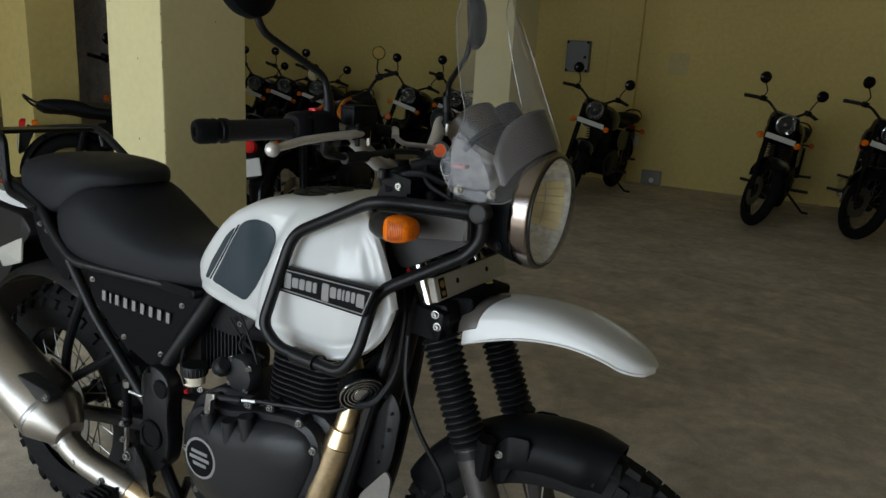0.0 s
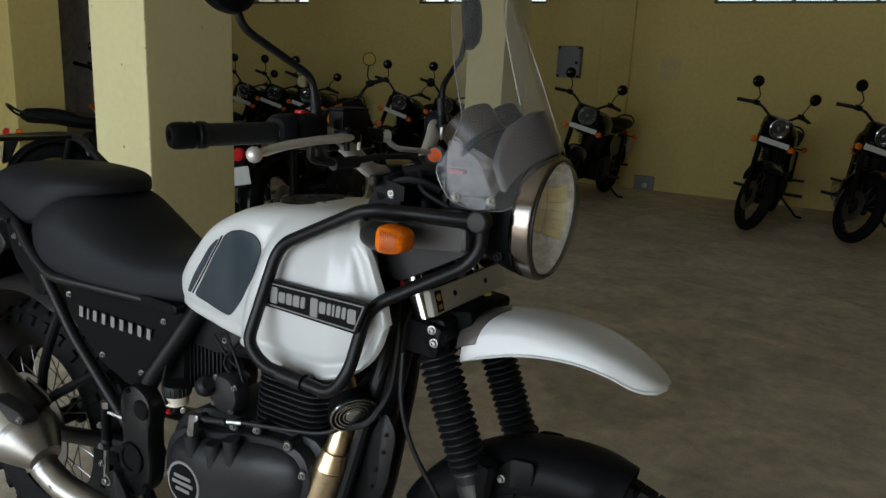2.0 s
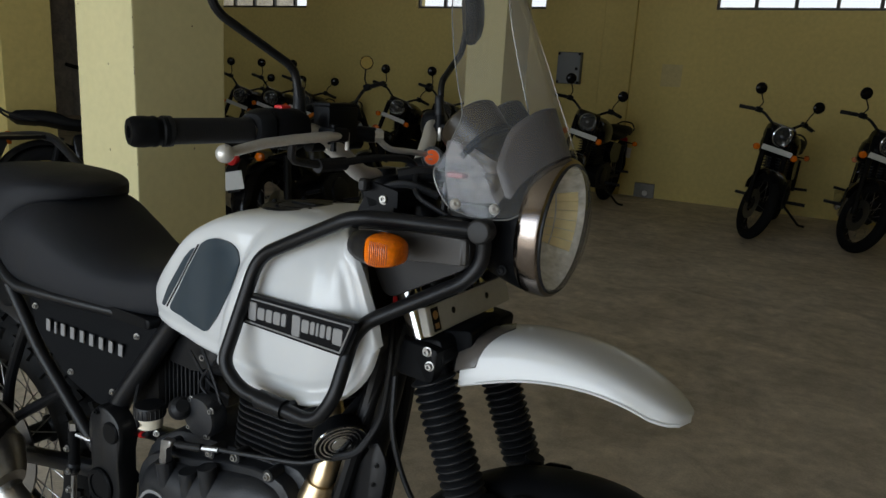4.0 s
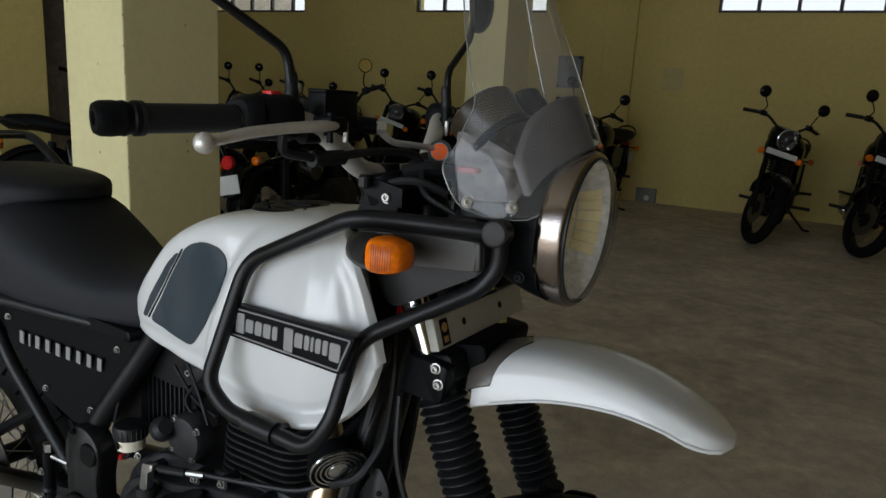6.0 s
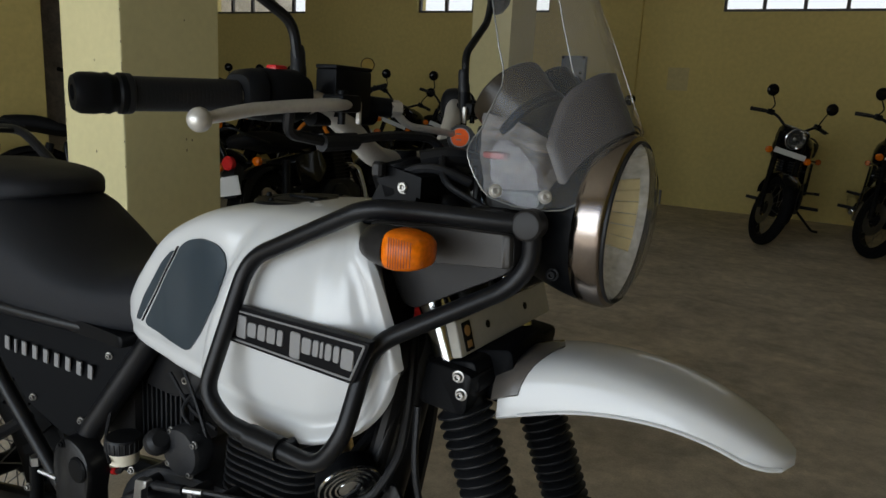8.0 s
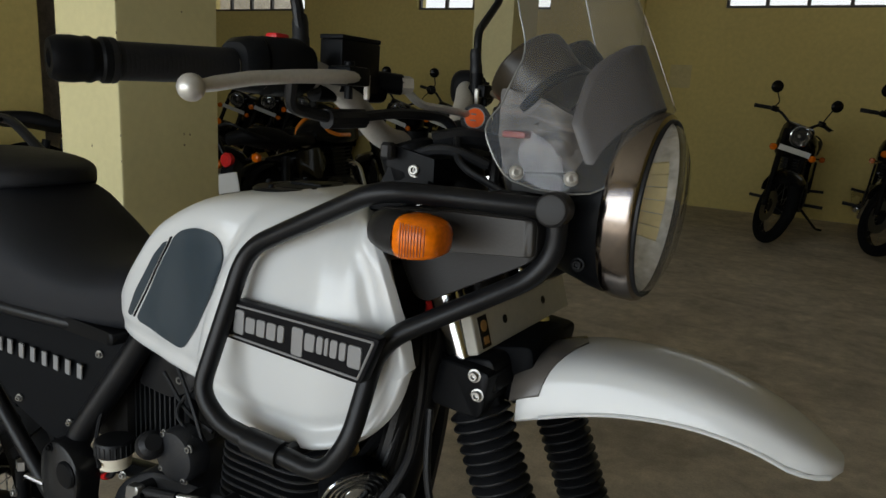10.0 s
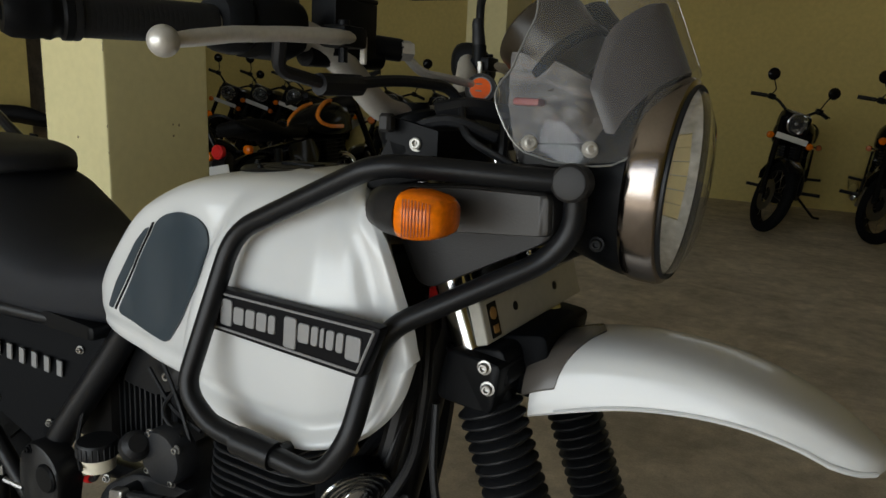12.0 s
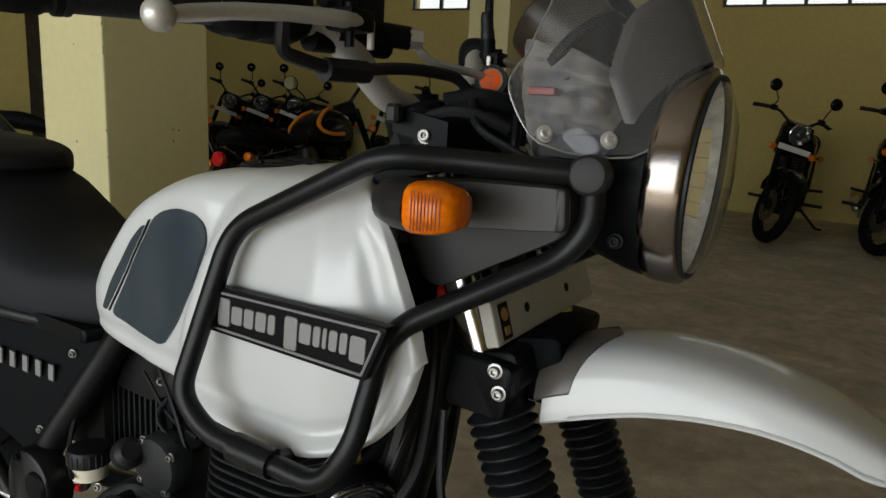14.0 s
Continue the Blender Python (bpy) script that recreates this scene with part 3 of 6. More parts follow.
for s in SIDES:
    on_tank([(0.651, 0.834), (0.757, 0.815), (0.800, 0.858), (0.848, 0.922), (0.860, 0.956), (0.853, 0.977), (0.834, 0.988), (0.800, 0.990), (0.768, 0.982), (0.748, 0.970)], s, 0.0028, M_DECAL, "knee_panel", tank, "slate grey knee panel decal", 0.013, 20)
    on_tank([(0.6425, 0.8365), (0.6455, 0.836), (0.743, 0.969), (0.739, 0.968)], s, 0.0015, M_BADGE, "pin_stripe", tank, "thin black line", 0.001, 3)
    on_tank([(0.628, 0.838), (0.638, 0.836), (0.731, 0.961), (0.722, 0.957), (0.696, 0.936), (0.650, 0.876)], s, 0.0015, M_DECAL, "knee_panel", tank, "narrow slate grey stripe", 0.004, 4)
    # badge with its frame and rows of plain bars for the lettering
    bz0, bz1 = 0.884, 0.934
    def badge_face(x, z, out):
        return s * (0.176 + 0.11 * (x - 0.912) + out)
    badge = part("badge", slab([(0.905, bz0), (1.124, bz0 + 0.004), (1.146, bz1 + 0.006), (0.915, bz1 - 0.003)], 0, 0.012 * -s, 0.006, 0.002, lambda x, z: badge_face(x, z, 0.006)), M_BADGE, tank, "black rectangular tank badge")
    bm = bmesh.new()
    edge = [(0.912, bz0 + 0.005), (1.119, bz0 + 0.009), (1.138, bz1 + 0.001), (0.920, bz1 - 0.008)]
    for a, b in zip(edge, edge[1:] + edge[:1]):
        add_pipe(bm, [(a[0], badge_face(*a, 0.0065), a[1]), (b[0], badge_face(*b, 0.0065), b[1])], 0.0013, 6, 0)
    part("badge_frame", bm, M_LIGHTGREY, badge, "thin silver line")
    x = 0.927
    for wide, high, drop in ((0.019, 0.029, 0.001), (0.017, 0.019, 0), (0.015, 0.020, 0), (0.016, 0.020, 0), (0.011, 0.020, 0), (0, 0, 0), (0.018, 0.032, -0.003), (0.016, 0.020, 0), (0.010, 0.020, 0), (0.006, 0.020, 0), (0.011, 0.020, 0), (0.010, 0.020, 0), (0.019, 0.024, -0.002)):
        if wide:
            zc = bz0 + 0.0235 + 0.05 * (x - 0.93) + drop
            bm = slab([(x, zc - high / 2), (x + wide - 0.001, zc - high / 2 + 0.0006), (x + wide + 0.0006, zc + high / 2), (x + 0.0015, zc + high / 2 - 0.0006)], 0, -s * 0.002, 0.0035, 0.0008, lambda px, pz: badge_face(px, pz, 0.0078))
            part("letter_bar", bm, M_LIGHTGREY, badge)
        x += (wide or 0.008) + 0.0017

part("head_shroud", slab([(0.990, 0.80), (1.060, 0.815), (1.085, 0.840), (1.100, 0.890), (1.085, 0.935), (1.055, 0.962), (0.990, 0.962)], -0.085, 0.100, 0.02, 0.006), M_PLASTIC, bike, "dark plastic shroud behind the fork")
# filler cap
cap = part("filler_cap", lathe([(0.074, -0.014), (0.074, 0.003), (0.071, 0.0055), (0.052, 0.006), (0.050, 0.0045), (0.047, 0.0045), (0.045, 0.0065), (0.02, 0.007)], (0.873, 0, 1.037), (-0.04, 0, 1), 40), M_BLACKPAINT, tank, "round black filler cap")
for k in range(6):
    a = k * math.pi / 3 + 0.3
    bolt(cap, (0.873 + 0.060 * math.cos(a), 0.060 * math.sin(a), 1.0425), (0, 0, 1), 0.004, M_BLACKPAINT)
part("key_cover", box((0.848, -0.011, 1.0425), (0.902, 0.011, 1.0470), 0.0018, 2), M_BLACKPAINT, cap)

# tubular guards beside the tank
G_PATH = [(1.270, 0.103, 1.070), (1.228, 0.122, 1.0715), (1.160, 0.150, 1.0745), (1.113, 0.178, 1.0755), (0.934, 0.172, 0.990), (0.904, 0.213, 0.826), (0.940, 0.213, 0.794), (1.085, 0.213, 0.783), (1.112, 0.205, 0.825), (1.118, 0.170, 0.922), (1.248, 0.105, 0.998), (1.270, 0.100, 1.027), (1.270, 0.103, 1.066)]
for s in SIDES:
    guard = part("tank_guard", pipe([(x, s * y, z) for x, y, z in G_PATH], 0.0105, 14, 0.032, 6), M_TUBE, bike, "black powder-coated tubular guard")
    part("end_cap", lathe([(0.016, -0.012), (0.017, 0.0), (0.0165, 0.012), (0.014, 0.015), (0.012, 0.0155)], (1.268, s * 0.106, 1.070), (0.1, s, 0.05), 24), M_PLASTIC, guard, "round plastic end cap")
    part("clamp", pipe([(0.98, s * 0.213, 0.790), (1.03, s * 0.213, 0.7875)], 0.0145, 12, 0), M_TUBE, guard)
    # stay that ties the guard to the frame
    part("stay", pipe([(1.03, s * 0.21, 0.789), (1.02, s * 0.12, 0.77), (1.03, s * 0.05, 0.76)], 0.009, 10, 0.03), M_TUBE, guard)

# infill panel ahead of the tank
for s in SIDES:
    cover = part("front_panel", slab([(1.070, 1.050), (1.170, 1.060), (1.262, 1.062), (1.264, 1.022), (1.244, 1.010), (1.142, 0.956), (1.126, 0.960), (1.104, 1.002)], s * 0.126, s * 0.100, 0.012, 0.003), M_PLASTIC, bike, "dark grey plastic infill panel")
    cover.location = FORWARD * 0.8
    part("raised_rib", slab([(1.080, 1.049), (1.170, 1.0585), (1.2605, 1.0605), (1.2625, 1.024), (1.160, 1.015), (1.100, 1.011)], s * 0.133, s * 0.124, 0.006, 0.005), M_RIB, cover)

# indicators
for s in SIDES:
    ind = part("indicator", loft([[(x, s * (yc + ry * math.cos(a)), 1.0365 + rz * math.sin(a)) for a in (2 * math.pi * k / 16 for k in range(16))] for x, yc, ry, rz in ((1.100, 0.160, 0.010, 0.012), (1.106, 0.161, 0.021, 0.018), (1.124, 0.167, 0.0275, 0.0215), (1.1465, 0.171, 0.0295, 0.0228))]), M_PLASTIC, bike, "indicator with a black housing")
    part("stem", pipe([(1.112, s * 0.16, 1.03), (1.10, s * 0.09, 1.022)], 0.010, 10, 0), M_RUBBER, ind)
    def lens_ring(x, k):
        return [(x, s * (0.171 + 0.0265 * k * (abs(math.cos(a)) ** 0.62) * (1 if math.cos(a) > 0 else -1)), 1.0365 + 0.0205 * k * (abs(math.sin(a)) ** 0.66) * (1 if math.sin(a) > 0 else -1)) for a in (2 * math.pi * (j + 0.5) / 20 for j in range(20))]
    lens = part("lens", loft([lens_ring(1.1465, 1.0), lens_ring(1.149, 1.06), lens_ring(1.160, 1.06), lens_ring(1.172, 0.98), lens_ring(1.181, 0.85), lens_ring(1.186, 0.68), lens_ring(1.188, 0.4)]), M_AMBER, ind, "ribbed amber lens")
    fall = [(1.149, 1.06), (1.160, 1.06), (1.172, 0.98), (1.181, 0.85), (1.186, 0.68)]
    for k in range(9):
        x = 1.1565 + 0.0029 * k
        q = curve(fall, x)
        y = s * (0.171 + 0.0265 * q + 0.0001)
        part("groove", pipe([(x, y, 1.0365 - 0.0150 * q), (x, y, 1.0365 + 0.0150 * q)], 0.0005, 5, 0), M_AMBERDARK, lens)

# seats


def cushion(rows, n=28, power=3.2, low=6.4):
    secs = []
    for x, w, lo, hi in rows:
        ring = []
        for k in range(n):
            a = 2 * math.pi * k / n
            c, q = math.cos(a), math.sin(a)
            pw = power if q > 0 else low
            y = w * math.copysign(abs(c) ** (2 / pw), c)
            z = (lo + hi) / 2 + (hi - lo) / 2 * math.copysign(abs(q) ** (2 / pw), q)
            ring.append((x, y * (1 - 0.10 * max(0, q)), z))
        secs.append(ring)
    return loft(secs)


def fine(rows, count):
    xs = [r[0] for r in rows]
    out = []
    for i in range(count + 1):
        x = xs[0] + (xs[-1] - xs[0]) * i / count
        out.append((x, *[curve([(r[0], r[k]) for r in rows], x) for k in (1, 2, 3)]))
    return out


part("rider_seat", cushion(fine([(0.122, 0.112, 0.880, 0.925), (0.145, 0.136, 0.840, 0.955), (0.19, 0.150, 0.806, 0.984), (0.25, 0.152, 0.794, 0.990), (0.305, 0.147, 0.790, 0.962), (0.357, 0.139, 0.789, 0.934), (0.40, 0.130, 0.788, 0.911), (0.447, 0.121, 0.788, 0.894), (0.507, 0.111, 0.789, 0.888), (0.56, 0.102, 0.792, 0.893), (0.61, 0.094, 0.800, 0.897), (0.66, 0.085, 0.820, 0.893)], 34), 40, 2.7), M_SEAT, bike, "black vinyl rider seat", 60)
part("pillion_seat", cushion(fine([(-0.068, 0.085, 0.950, 1.000), (-0.045, 0.112, 0.925, 1.018), (0.03, 0.131, 0.903, 1.029), (0.10, 0.139, 0.892, 1.034), (0.16, 0.139, 0.905, 1.034), (0.20, 0.131, 0.940, 1.031), (0.235, 0.116, 0.962, 1.026), (0.26, 0.096, 0.972, 1.019), (0.283, 0.070, 0.978, 1.012), (0.298, 0.036, 0.984, 1.003)], 30), 40, 2.9), M_SEAT, bike, "black vinyl pillion seat", 60)
part("seat_pan", slab([(-0.10, 0.960), (0.02, 0.930), (0.14, 0.870), (0.22, 0.815), (0.60, 0.800), (0.60, 0.780), (0.20, 0.782), (0.06, 0.850), (-0.10, 0.915)], -0.112, 0.112, 0.02, 0.006), M_BLACKPAINT, bike, "black pan below the seats")

# frame
for s in SIDES:
    part("seat_rail", pipe([(-0.12, s * 0.11, 0.955), (0.091, s * 0.140, 0.905), (0.150, s * 0.147, 0.850), (0.225, s * 0.150, 0.802), (0.40, s * 0.12, 0.795), (0.60, s * 0.075, 0.785)], 0.0125, 12, 0.03), M_TUBE, bike)
    part("subframe_tube", pipe([(0.212, s * 0.150, 0.803), (0.305, s * 0.150, 0.685), (0.470, s * 0.140, 0.515)], 0.0125, 12, 0.02), M_TUBE, bike)
    part("main_tube", pipe([(0.72, s * 0.06, 0.93), (0.604, s * 0.075, 0.768), (0.510, s * 0.112, 0.617), (0.490, s * 0.125, 0.552)], 0.020, 14, 0.04), M_TUBE, bike)
    part("peg_bracket_tube", pipe([(0.255, s * 0.140, 0.735), (0.205, s * 0.135, 0.665), (0.145, s * 0.13, 0.56), (0.128, s * 0.13, 0.465)], 0.0115, 10, 0.05), M_TUBE, bike)
    part("peg_bracket_tube", pipe([(0.375, s * 0.140, 0.612), (0.118, s * 0.135, 0.455)], 0.0115, 10, 0), M_TUBE, bike)
    pivot = part("pivot_plate", slab([(0.470, 0.600), (0.505, 0.622), (0.548, 0.606), (0.566, 0.570), (0.552, 0.515), (0.560, 0.455), (0.548, 0.395), (0.500, 0.350), (0.462, 0.372), (0.452, 0.430), (0.472, 0.500), (0.462, 0.555)], s * 0.152, s * 0.115, 0.02, 0.008), M_TUBE, bike, "forged black pivot plate")
    part("boss", lathe([(0.036, -0.01), (0.036, 0.004), (0.033, 0.007), (0.026, 0.007), (0.025, 0.004), (0.02, 0.004)], (0.500, s * 0.153, 0.452), (0, s, 0), 28), M_BLACKPAINT, pivot)
    part("boss", lathe([(0.022, -0.01), (0.022, 0.004), (0.019, 0.007), (0.012, 0.007)], (0.535, s * 0.150, 0.572), (0, s, 0), 24), M_BLACKPAINT, pivot)
    for x, z in ((0.495, 0.605), (0.540, 0.400)):
        bolt(pivot, (x, s * 0.152, z), (0, s, 0), 0.006, M_BLACKPAINT)
part("front_downtube", pipe([(1.105, 0, 0.98), (1.075, 0, 0.80), (1.010, 0, 0.50), (0.96, 0, 0.30)], 0.021, 14, 0.04), M_TUBE, bike)
part("steering_head", pipe([(1.10, 0, 1.08), (1.155, 0, 0.90)], 0.032, 16, 0), M_TUBE, bike)
for s in SIDES:
    part("cradle_tube", pipe([(1.085, s * 0.03, 0.90), (1.06, s * 0.06, 0.73), (1.00, s * 0.09, 0.46), (0.95, s * 0.10, 0.30), (0.55, s * 0.11, 0.25), (0.48, s * 0.11, 0.36)], 0.014, 10, 0.05), M_TUBE, bike)

# side panels with plain bars for the lettering
def panel_y(x, z):
    return 0.142 - 0.29 * max(0, x - 0.29) + 0.16 * max(0, 0.77 - z) * 1.2
for s in SIDES:
    side = part("side_panel", slab([(0.258, 0.790), (0.420, 0.782), (0.566, 0.778), (0.562, 0.736), (0.492, 0.603), (0.460, 0.598), (0.378, 0.644), (0.300, 0.722)], 0, -s * 0.006, 0.012, 0.002, lambda x, z: s * panel_y(x, z)), M_PANEL, bike, "satin black side panel")
    for x, z in ((0.288, 0.770), (0.521, 0.743), (0.389, 0.653), (0.486, 0.629)):
        bolt(side, (x, s * (panel_y(x, z) + 0.001), z), (0.25, s, -0.1), 0.0055, M_STEEL, "screw")
    x = 0.318
    for k in range(9):
        z0 = 0.7385 - 0.155 * (x - 0.318)
        wide = 0.007 if k == 1 else 0.0165
        bm = bmesh.new()
        y = s * (panel_y(x, z0) + 0.0018)
        lean = 0.10
        def stroke(xa, za, xb, zb, t=0.0042):
            add_box(bm, (-t / 2, -0.0012, 0), (t / 2, 0.0012, math.hypot(xb - xa, zb - za)), m=Matrix.Translation((xa, s * (panel_y(xa, za) + 0.0015), za)) @ pose(0, 0, 0, 0, math.degrees(math.atan2(xb - xa, zb - za)), 0))
        stroke(x + wide / 2, z0 - 0.012, x + wide / 2 + 0.002, z0 + 0.012, wide * 0.72)
        part("letter_bar", bm, M_LIGHTGREY, side, smooth=0)
        x += wide + 0.0055

# luggage rack
rack = part("luggage_rack", pipe([(-0.40, -0.115, 1.045), (-0.10, -0.13, 1.068), (-0.082, -0.13, 1.050), (-0.074, -0.132, 0.945), (-0.05, -0.137, 0.925), (0.085, -0.142, 0.905)], 0.0105, 10, 0.03), M_TUBE, bike, "black tubular luggage rack")
part("side_rail", pipe([(-0.40, 0.115, 1.045), (-0.16, 0.13, 1.072), (-0.08, 0.132, 1.072), (0.06, 0.138, 0.985), (0.10, 0.14, 0.93)], 0.0105, 10, 0.06), M_TUBE, rack)
for x in (-0.38, -0.29, -0.20, -0.11):
    z = 1.070 + 0.08 * (x + 0.10)
    part("cross_bar", box((x - 0.014, -0.128, z - 0.004), (x + 0.014, 0.128, z + 0.006), 0.003), M_TUBE, rack)
for s in SIDES:
    bolt(rack, (0.08, s * 0.152, 0.905), (0, s, 0), 0.007, M_TUBE)
    part("grab_bracket", slab([(0.02, 0.905), (0.095, 0.89), (0.165, 0.79), (0.17, 0.74), (0.14, 0.735), (0.06, 0.80), (0.03, 0.86)], s * 0.128, s * 0.118, 0.01, 0.003), M_BLACKPAINT, rack)
    bolt(rack, (0.06, s * 0.129, 0.862), (0, s, 0), 0.006)
    bolt(rack, (0.09, s * 0.129, 0.85), (0, s, 0), 0.006)

# tail
part("tail_panel", slab([(-0.36, 0.898), (-0.14, 0.888), (-0.075, 0.876), (-0.10, 0.862), (-0.20, 0.858), (-0.36, 0.87)], -0.05, 0.05, 0.01, 0.004), M_WHITE, bike, "white tail panel")
part("plate_hanger", slab([(-0.40, 0.86), (-0.16, 0.84), (-0.12, 0.80), (-0.20, 0.72), (-0.28, 0.62), (-0.44, 0.60)], -0.055, 0.055, 0.02, 0.006), M_PLASTIC, bike, "black plate hanger")
part("tail_light", box((-0.45, -0.05, 0.86), (-0.36, 0.05, 0.90), 0.012, 2), M_RED, bike, "red tail lamp")
part("hanger_plate", slab([(-0.25, 0.735), (-0.115, 0.790), (-0.125, 0.720), (-0.22, 0.690)], -0.085, -0.080, 0.008, 0.001), M_PLATE, bike, "blank white plate")

# wheels


def tyre_profile(r, w, rim):
    pts = []
    for k in range(17):
        a = -2.35 + 4.7 * k / 16
        pts.append((r - w * 0.52 + w * 0.52 * math.cos(a), w * 0.5 * math.sin(a)))
    return pts + [(rim + 0.004, w * 0.30), (rim + 0.004, -w * 0.30)]


def wheel(parent, axle, r, w, rim, spokes, rows, hub, name="wheel"):
    """A spoked wheel with a block tread, its parts below one rim."""
    at = Vector((axle[0], 0, axle[1]))
    y = (0, 1, 0)
    base = part(name, ring_lathe([(rim - 0.012, -w * 0.26), (rim + 0.010, -w * 0.30), (rim + 0.012, -w * 0.26), (rim + 0.004, -w * 0.18), (rim - 0.004, 0), (rim + 0.004, w * 0.18), (rim + 0.012, w * 0.26), (rim + 0.010, w * 0.30), (rim - 0.012, w * 0.26), (rim - 0.018, 0)], at, y, 64), M_BLACKPAINT, parent, "black spoked wheel")
    part("tyre", ring_lathe(tyre_profile(r - 0.009, w, rim), at, y, 72), M_TYRE, base, "block-tread tyre", 50)
    bm = bmesh.new()
    for k in range(rows):
        a = 2 * math.pi * k / rows
        for off, turn, wide, long in ((0.0 if k % 2 else 0.014, 0, 0.030, 0.024), (-0.30, 18, 0.026, 0.024), (0.30, -18, 0.026, 0.024), (-0.60, 0, 0.024, 0.020), (0.60, 0, 0.024, 0.020)):
            b = a + (math.pi / rows if abs(off) in (0.30,) else 0)
            tilt = off * 1.9 if abs(off) > 0.1 else 0
            yy = math.sin(tilt) * w * 0.50
            rr = r - 0.009 - w * 0.52 + (w * 0.52) * math.cos(tilt)
            m = Matrix.Translation(at) @ Matrix.Rotation(b, 4, "Y") @ Matrix.Translation((0, yy, rr)) @ Matrix.Rotation(-tilt, 4, "X") @ pose(0, 0, 0, 0, 0, turn)
            vs = [m @ Vector((px * long / 2 * q, py * wide / 2 * q, pz)) for pz, q in ((-0.003, 1.08), (0.008, 0.92)) for px, py in ((-1, -1), (1, -1), (1, 1), (-1, 1))]
            v = [bm.verts.new(p) for p in vs]
            for f in ((4, 5, 6, 7), (0, 1, 5, 4), (1, 2, 6, 5), (2, 3, 7, 6), (3, 0, 4, 7)):
                bm.faces.new([v[i] for i in f])
    tagged(part("tread", bm, M_TYRE, base, smooth=0), kind="stuff")
    part("hub", lathe([(0.012, -hub), (0.035, -hub), (0.036, -hub + 0.012), (0.024, -hub + 0.02), (0.024, hub - 0.02), (0.036, hub - 0.012), (0.035, hub), (0.012, hub)], at, y, 24), M_BLACKPAINT, base)
    for k in range(spokes):
        a = 2 * math.pi * k / spokes
        s = 1 if k % 2 else -1
        t = 0.55 if (k // 2) % 2 else -0.55
        p = at + Vector((0.032 * math.cos(a + t * 2), s * (hub - 0.006), 0.032 * math.sin(a + t * 2)))
        q = at + Vector(((rim - 0.014) * math.cos(a), s * w * 0.06, (rim - 0.014) * math.sin(a)))
        part("spoke", pipe([p, q], 0.0017, 5, 0), M_STEEL, base)
    part("brake_disc", ring_lathe([(0.075, -hub - 0.012), (0.12 if r < 0.33 else 0.145, -hub - 0.012), (0.12 if r < 0.33 else 0.145, -hub - 0.008), (0.075, -hub - 0.008)], at, y, 48), M_STEEL, base, "drilled steel brake disc")
    return base


REAR, FRONT = (-0.02, 0.333), (1.425, 0.348)
wheel(bike, REAR, 0.332, 0.125, 0.225, 36, 30, 0.060)
wheel(bike, FRONT, 0.347, 0.092, 0.272, 36, 38, 0.045)

# swing arm, centre stand and rear guard
for s in SIDES:
    part("swing_arm", pipe([(0.50, s * 0.09, 0.44), (0.25, s * 0.10, 0.40), (-0.06, s * 0.10, 0.335)], 0.019, 12, 0.05, flat=1.4), M_TUBE, bike)
    part("stand_leg", pipe([(0.52, s * 0.07, 0.31), (0.47, s * 0.16, 0.04), (0.42, s * 0.17, 0.010)], 0.011, 10, 0.03), M_TUBE, bike)
part("stand_brace", pipe([(0.50, -0.10, 0.20), (0.50, 0.10, 0.20)], 0.009, 10, 0), M_TUBE, bike)


def mudguard(parent, axle, radius, a0, a1, half, drop, material, name, label, n=26, thick=0.003):
    """A guard over a wheel from angle a0 to a1 (degrees, 90 is straight up)."""
    secs = []
    for i in range(n + 1):
        a = radians(a0 + (a1 - a0) * i / n)
        f = min(i, n - i) / n
        w = half * (0.72 + 0.28 * step(0, 0.12, f))
        ring = []
        for k in range(11):
            q = -1 + 0.2 * k
            r = radius - drop * abs(q) ** 3
            ring.append((axle[0] + r * math.cos(a), w * math.sin(q * 1.35) / math.sin(1.35), axle[1] + r * math.sin(a)))
        inner = [(axle[0] + (math.hypot(x - axle[0], z - axle[1]) - thick) * math.cos(a), y * 0.97, axle[1] + (math.hypot(x - axle[0], z - axle[1]) - thick) * math.sin(a)) for x, y, z in ring]
        secs.append(ring + inner[::-1])
    return part(name, loft(secs), material, parent, label, 50)


mudguard(bike, REAR, 0.40, 58, 165, 0.085, 0.03, M_PLASTIC, "rear_mudguard", "black plastic rear mudguard")
low = mudguard(bike, FRONT, 0.364, 76, 150, 0.066, 0.066, M_BLACKPAINT, "front_mudguard", "satin black front mudguard")
for s in SIDES:
    part("skirt", slab([(1.300, 0.655), (1.330, 0.690), (1.372, 0.695), (1.372, 0.655), (1.345, 0.640), (1.330, 0.600), (1.300, 0.590)], s * 0.064, s * 0.058, 0.01, 0.002), M_BLACKPAINT, low)
    bolt(low, (1.318, s * 0.066, 0.652), (0, s, 0), 0.006)
    part("mudguard_stay", pipe([(1.29, s * 0.075, 0.60), (1.30, s * 0.08, 0.68)], 0.016, 10, 0), M_BLACKPAINT, low)

# beak
B_TOP = [(1.205, 0.880), (1.24, 0.900), (1.288, 0.912), (1.341, 0.914), (1.39, 0.909), (1.433, 0.899), (1.475, 0.884), (1.511, 0.866), (1.530, 0.854), (1.539, 0.847)]
B_EDGE = [(1.205, 0.820), (1.225, 0.830), (1.304, 0.857), (1.353, 0.866), (1.40, 0.868), (1.436, 0.864), (1.47, 0.855), (1.496, 0.844), (1.53, 0.838), (1.542, 0.840)]
B_WIDE = [(1.205, 0.066), (1.25, 0.070), (1.35, 0.072), (1.44, 0.068), (1.49, 0.060), (1.52, 0.047), (1.535, 0.030), (1.542, 0.012)]


